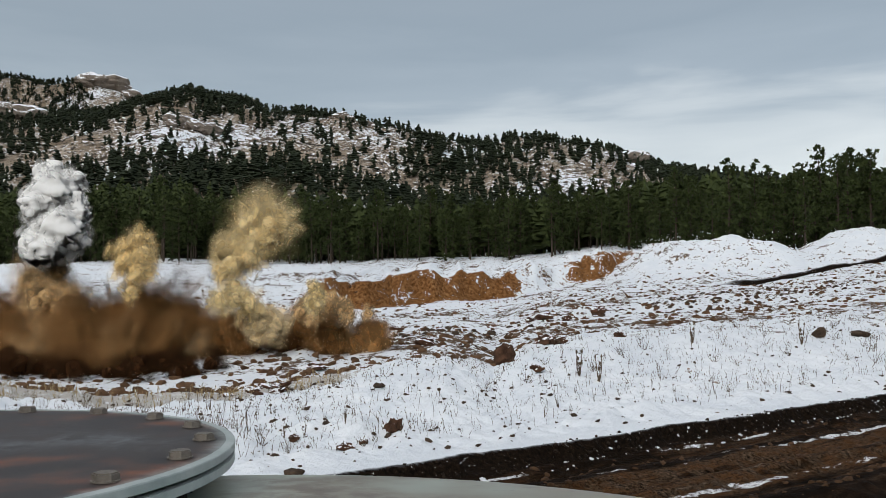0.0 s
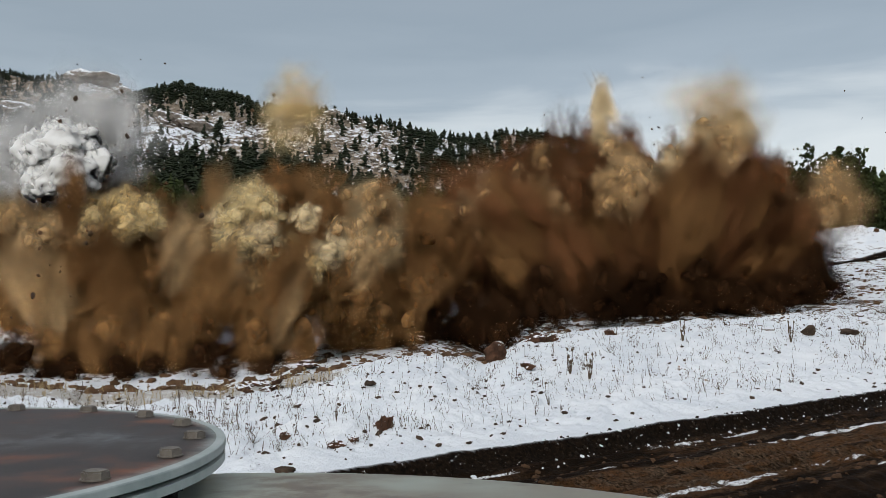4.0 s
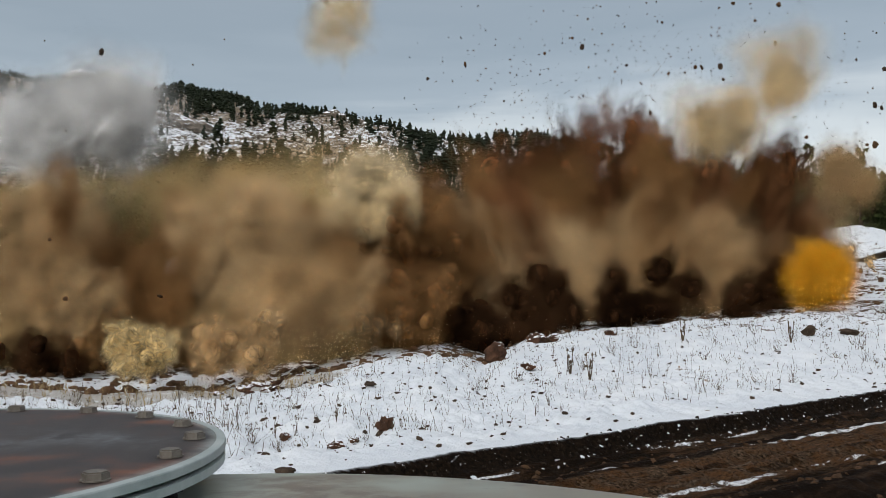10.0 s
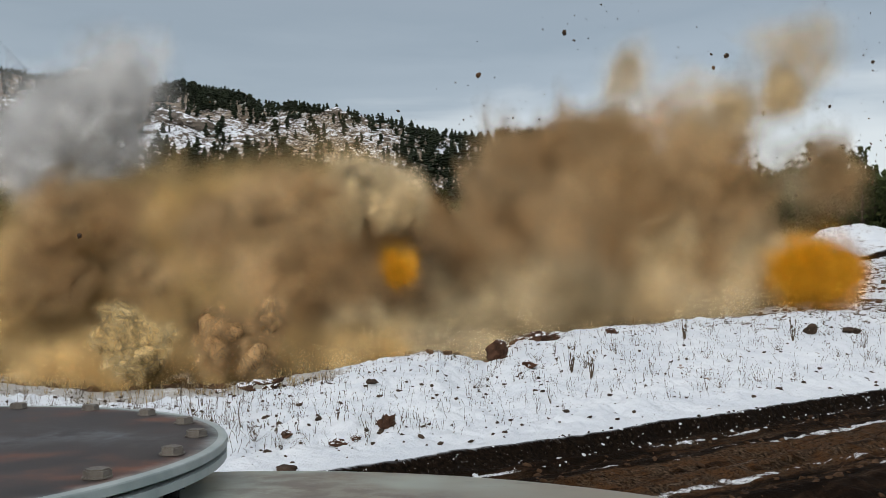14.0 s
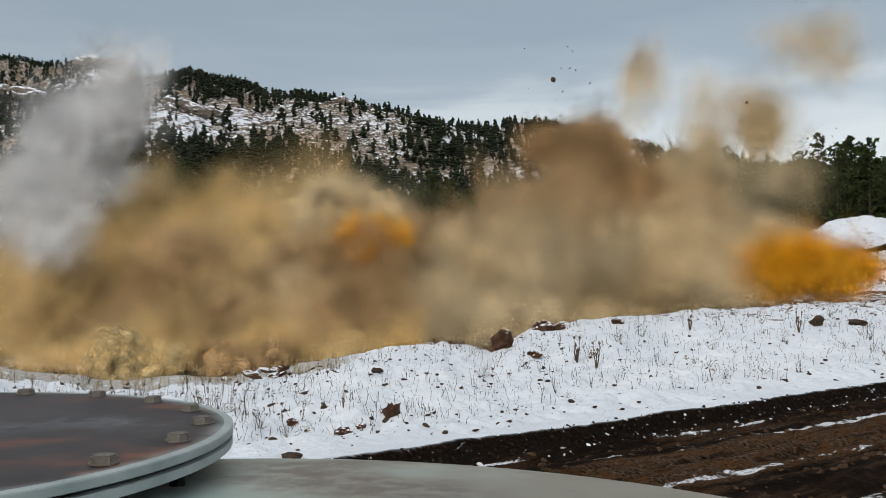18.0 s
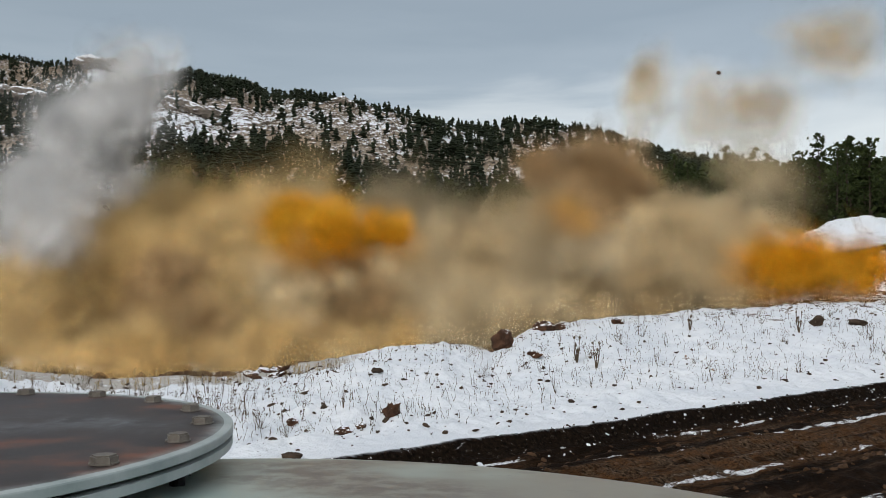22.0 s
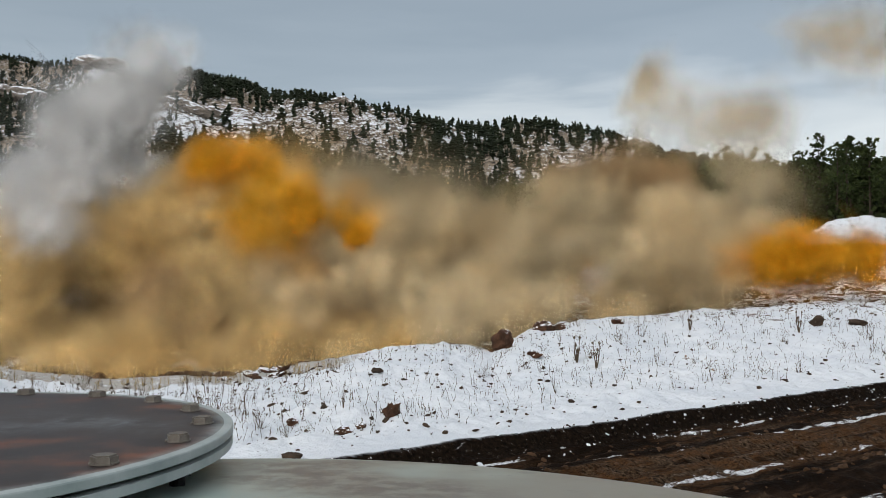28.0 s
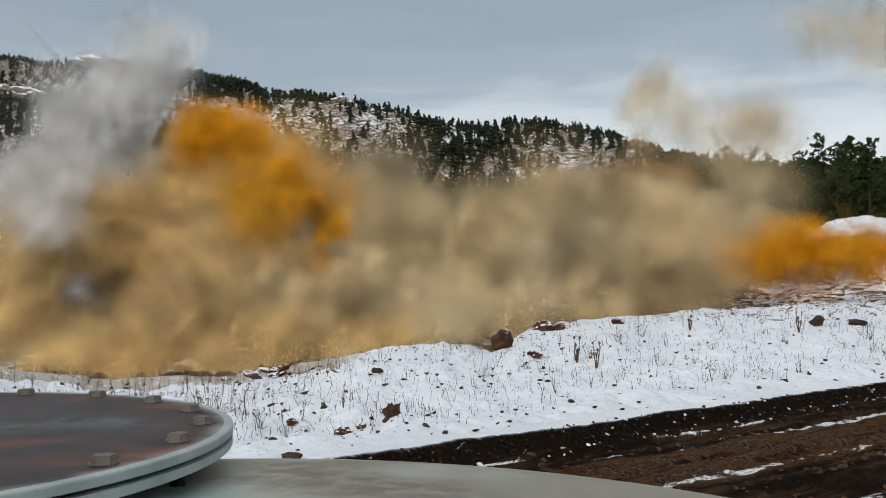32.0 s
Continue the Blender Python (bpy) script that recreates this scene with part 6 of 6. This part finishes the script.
# ---------------------------------------------------------------- granite tops on the ridge
def outcrop(u, d, size, seed, n):
    top = new("rock_outcrop")
    x, y = u * d, d
    z = ground_z(x, y)
    top.location = (x, y, z)
    tagged(top, "bare pinkish granite outcrop on the ridge", "rock outcrop")
    rng = random.Random(seed)
    for k in range(n):
        s = size * rng.uniform(0.35, 0.8)
        bm = stone(rng, s, 0.4, 3, 0.55)
        ob = part("boulder", bm, M_BOULDER, top)
        dx = rng.gauss(0, size * 0.9)
        dy = rng.gauss(0, size * 0.4)
        ob.matrix_basis = pose(dx, dy, ground_z(x + dx, y + dy) - z + s * 0.25, rng.uniform(-15, 15), rng.uniform(-15, 15), rng.uniform(0, 360))


outcrop(-0.41, 1160, 26, 1, 10)
outcrop(-0.505, 640, 17, 2, 6)
outcrop(-0.245, 690, 9, 3, 6)
outcrop(-0.11, 600, 7, 4, 5)
outcrop(0.22, 640, 13, 5, 5)
outcrop(-0.30, 500, 10, 6, 5)


# ---------------------------------------------------------------- dry weeds
def weed_mesh(seed, tall, stems, spread, thick, mat, heads=0.5):
    """A dead plant: thin stems from one root, some with seed heads and side twigs."""
    rng = random.Random(seed)
    verts, faces = [], []

    def ring(c, r):
        b = len(verts)
        for k in range(3):
            verts.append((c[0] + r * math.cos(2.0944 * k), c[1] + r * math.sin(2.0944 * k), c[2]))
        return b

    def skin(p, q):
        for k in range(3):
            k2 = (k + 1) % 3
            faces.append((p + k, p + k2, q + k2, q + k))
    root = ring((0, 0, -0.05), thick * 1.5)
    for _ in range(stems):
        a, h = rng.uniform(0, 6.28), tall * rng.uniform(0.45, 1.05)
        ox, oy = rng.gauss(0, spread * 0.3), rng.gauss(0, spread * 0.3)
        m = (ox + math.cos(a) * spread * 0.35 * rng.random(), oy + math.sin(a) * spread * 0.35 * rng.random(), h * 0.5)
        q = (m[0] + math.cos(a) * spread * rng.uniform(0.05, 0.6), m[1] + math.sin(a) * spread * rng.uniform(0.05, 0.6), h)
        r1 = ring(m, thick * 0.8)
        skin(root, r1)
        last = ring(q, thick * 0.5)
        skin(r1, last)
        if rng.random() < heads:
            for g, k in ((0.02, 1.9), (0.10, 1.6), (0.15, 0.5)):
                nxt = ring((q[0], q[1], q[2] + g * tall), thick * k)
                skin(last, nxt)
                last = nxt
        for _ in range(rng.choice((0, 1, 2))):
            b2 = rng.uniform(0, 6.28)
            verts.append((m[0] + 0.16 * tall * math.cos(b2), m[1] + 0.16 * tall * math.sin(b2), m[2] + rng.uniform(0.08, 0.22) * tall))
            faces.append((r1, r1 + 1, len(verts) - 1))
    return verts, faces


def build_weeds():
    rng = random.Random(77)
    kinds = [raw_mesh("dry_weed", *weed_mesh(s, t, n, w, k, M_STEM), M_STEM) for s, t, n, w, k in
             ((1, 0.75, 6, 0.34, 0.008), (2, 0.55, 9, 0.40, 0.007), (3, 0.9, 4, 0.30, 0.008), (4, 0.45, 14, 0.55, 0.006))]
    mullein = raw_mesh("dry_mullein", *weed_mesh(9, 0.7, 6, 0.10, 0.02, M_STEM, 1.0), M_STEM)
    for x, y in ((4.57, 25.41), (4.04, 25.81), (13.22, 31.71), (9.56, 33.01)):
        ob = new("dry_mullein", mullein)
        ob.matrix_basis = pose(x, y, ground_z(x, y), 0, 0, rng.uniform(0, 360))
        tagged(ob, "stiff brown dead mullein stalks in snow", "weed", "dead stalks")
    for k in range(230):
        x, y = on_verge(rng, 0.12, 0.97)
        if fbm(np.array(x * 0.2), np.array(y * 0.2), 2, 91) < -0.25 + (x < 0) * 0.2:
            continue
        ob = new("dry_weed", rng.choice(kinds))
        s = rng.uniform(0.35, 0.8)
        ob.matrix_basis = pose(x, y, ground_z(x, y), 0, 0, rng.uniform(0, 360))
        ob.scale = (s, s, s)
        tagged(ob, "thin dry brown weed standing in snow", "weed", "dry weeds on the verge")
    # single stems and grass, past counting
    for name, label, mat, count, lo, hi, tall in (("dry_stems", "countless thin dry stems in the snow", M_STEM, 2700, 0.1, 1.0, 0.24), ("dry_grass", "golden dry grass tufts along the crest", M_STEM_GOLD, 170, 0.88, 1.15, 0.34)):
        verts, faces = [], []
        made = 0
        while made < count:
            x, y = on_verge(rng, lo, hi)
            if mat is M_STEM_GOLD and x > -0.13 * y + rng.gauss(0, 0.6):
                continue
            if mat is M_STEM and fbm(np.array(x * 0.25), np.array(y * 0.25), 2, 92) < rng.uniform(-0.9, 0.5):
                continue
            made += 1
            z = ground_z(x, y)
            v, f = weed_mesh(made, tall * rng.uniform(0.5, 1.4), 1 if mat is M_STEM else 4, 0.12, 0.0055, mat, 0.3)
            b = len(verts)
            verts.extend((x + p[0], y + p[1], z + p[2]) for p in v)
            faces.extend(tuple(b + i for i in q) for q in f)
        tagged(new(name, raw_mesh(name, verts, faces, mat)), label, "grass", kind="stuff")


build_weeds()


# ---------------------------------------------------------------- rock thrown into the air
def build_debris():
    rng = random.Random(404)
    kinds = []
    for k in range(8):
        bm = stone(rng, 1.0, 0.5, 1, rng.uniform(0.5, 0.9))
        me = bpy.data.meshes.new("rock_chunk")
        bm.to_mesh(me)
        bm.free()
        me.materials.append((M_CHUNK, M_CLOD)[k % 2])
        kinds.append(me)
    for k in range(290):
        f = rng.random()
        if f < 0.36:
            u = rng.uniform(-0.56, -0.30) if rng.random() < 0.7 else rng.uniform(-0.56, 0.0)
        else:
            u = rng.gauss(0.27, 0.13)
        d = 56 + 44 * u + rng.gauss(0, 2)
        t0 = max(0.0, 0.9 + 2.6 * u + rng.uniform(0, 0.8))
        top = rng.uniform(0.10, 0.36) * d if rng.random() < 0.5 else rng.uniform(0.08, 0.24) * d
        x, z0 = u * d, ground_z(u * d, d)
        vx, vy = rng.gauss(0.0, 0.45), rng.gauss(-0.15, 0.3)
        pull = rng.uniform(0.7, 1.4) if rng.random() < 0.7 else rng.uniform(0.3, 0.5)
        vz = math.sqrt(2 * pull * top)
        size = (0.05 + 0.16 * rng.random() ** 2.2) * d / 55
        ob = new("rock_chunk", rng.choice(kinds))
        ob.scale = (size * rng.uniform(0.7, 1.4), size, size * rng.uniform(0.7, 1.2))
        tagged(ob, "dark jagged rock thrown up by the blast", "rock", "flying rocks")
        land = 2 * vz / pull
        ax = rng.uniform(0, 360)
        path = [(0.0, pose(x, d, z0 - 1.5, ax, 0, ax))]
        if t0 > 0.25:
            path.append((t0 - 0.2, pose(x, d, z0 - 1.5, ax, 0, ax)))
        n = max(5, int(land / 1.4))
        spin = rng.choice((-1, 1)) * rng.uniform(25, 70)
        for i in range(n + 1):
            s = land * i / n
            t = t0 + s
            if t > 31.5 or t < 0.05:
                continue
            px, py = x + vx * s, d + vy * s
            pz = z0 + vz * s - 0.5 * pull * s * s
            if i == n:
                pz = ground_z(px, py) + 0.3 * size
            path.append((t, pose(px, py, pz, ax + spin * i, 0.4 * spin * i, ax)))
        path.append((32.0, path[-1][1]))
        MOVES.append((ob, path))


build_debris()


def build_grit():
    """Sprays of small stones, each flying as one loose swarm."""
    rng = random.Random(77)
    for k in range(40):
        u = rng.uniform(-0.5, -0.34) if k % 4 == 0 else rng.gauss(0.26, 0.11)
        d = 56 + 44 * u
        bm = bmesh.new()
        for _ in range(40):
            c = Vector((rng.gauss(0, 0.045), rng.gauss(0, 0.03), rng.gauss(0, 0.05))) * d
            s = rng.uniform(0.035, 0.085) * d / 55
            vs = [bm.verts.new(c + Vector((rng.gauss(0, 1), rng.gauss(0, 1), rng.gauss(0, 1))).normalized() * s * rng.uniform(0.8, 1.5)) for _ in range(4)]
            for a, b, e in ((0, 1, 2), (0, 2, 3), (0, 3, 1), (1, 3, 2)):
                bm.faces.new((vs[a], vs[b], vs[e]))
        me = bpy.data.meshes.new("flying_grit")
        bm.to_mesh(me)
        bm.free()
        me.materials.append((M_CHUNK, M_CLOD)[k % 2])
        ob = new("flying_grit", me)
        tagged(ob, "loose swarm of small dark stones thrown up", "grit", kind="stuff")
        x = u * d
        z0 = ground_z(x, d)
        t0 = max(0.0, 0.9 + 2.6 * u + rng.uniform(0, 0.7))
        top, pull = rng.uniform(0.19, 0.36) * d, rng.uniform(0.4, 1.0)
        vz, vx = math.sqrt(2 * pull * top), rng.gauss(0.1, 0.35) + 1.2 * (u - 0.26) * (u > 0)
        under = pose(x, d, z0 - 0.16 * d)
        path = [(0.0, under), (max(0.05, t0 - 0.2), under)]
        for i in range(9):
            s = 2.1 * vz / pull * i / 8
            z = z0 - 0.05 * d + vz * s - 0.5 * pull * s * s
            if 0.3 + t0 + s < 31:
                path.append((0.3 + t0 + s, pose(x + vx * s, d, max(z, z0 - 0.18 * d), 0, 3 * i, 4 * i)))
        path.append((32.0, path[-1][1]))
        MOVES.append((ob, path))


build_grit()


# ---------------------------------------------------------------- all that moves
def motions():
    for ob, path in MOVES:
        walk(ob, path)


motions()
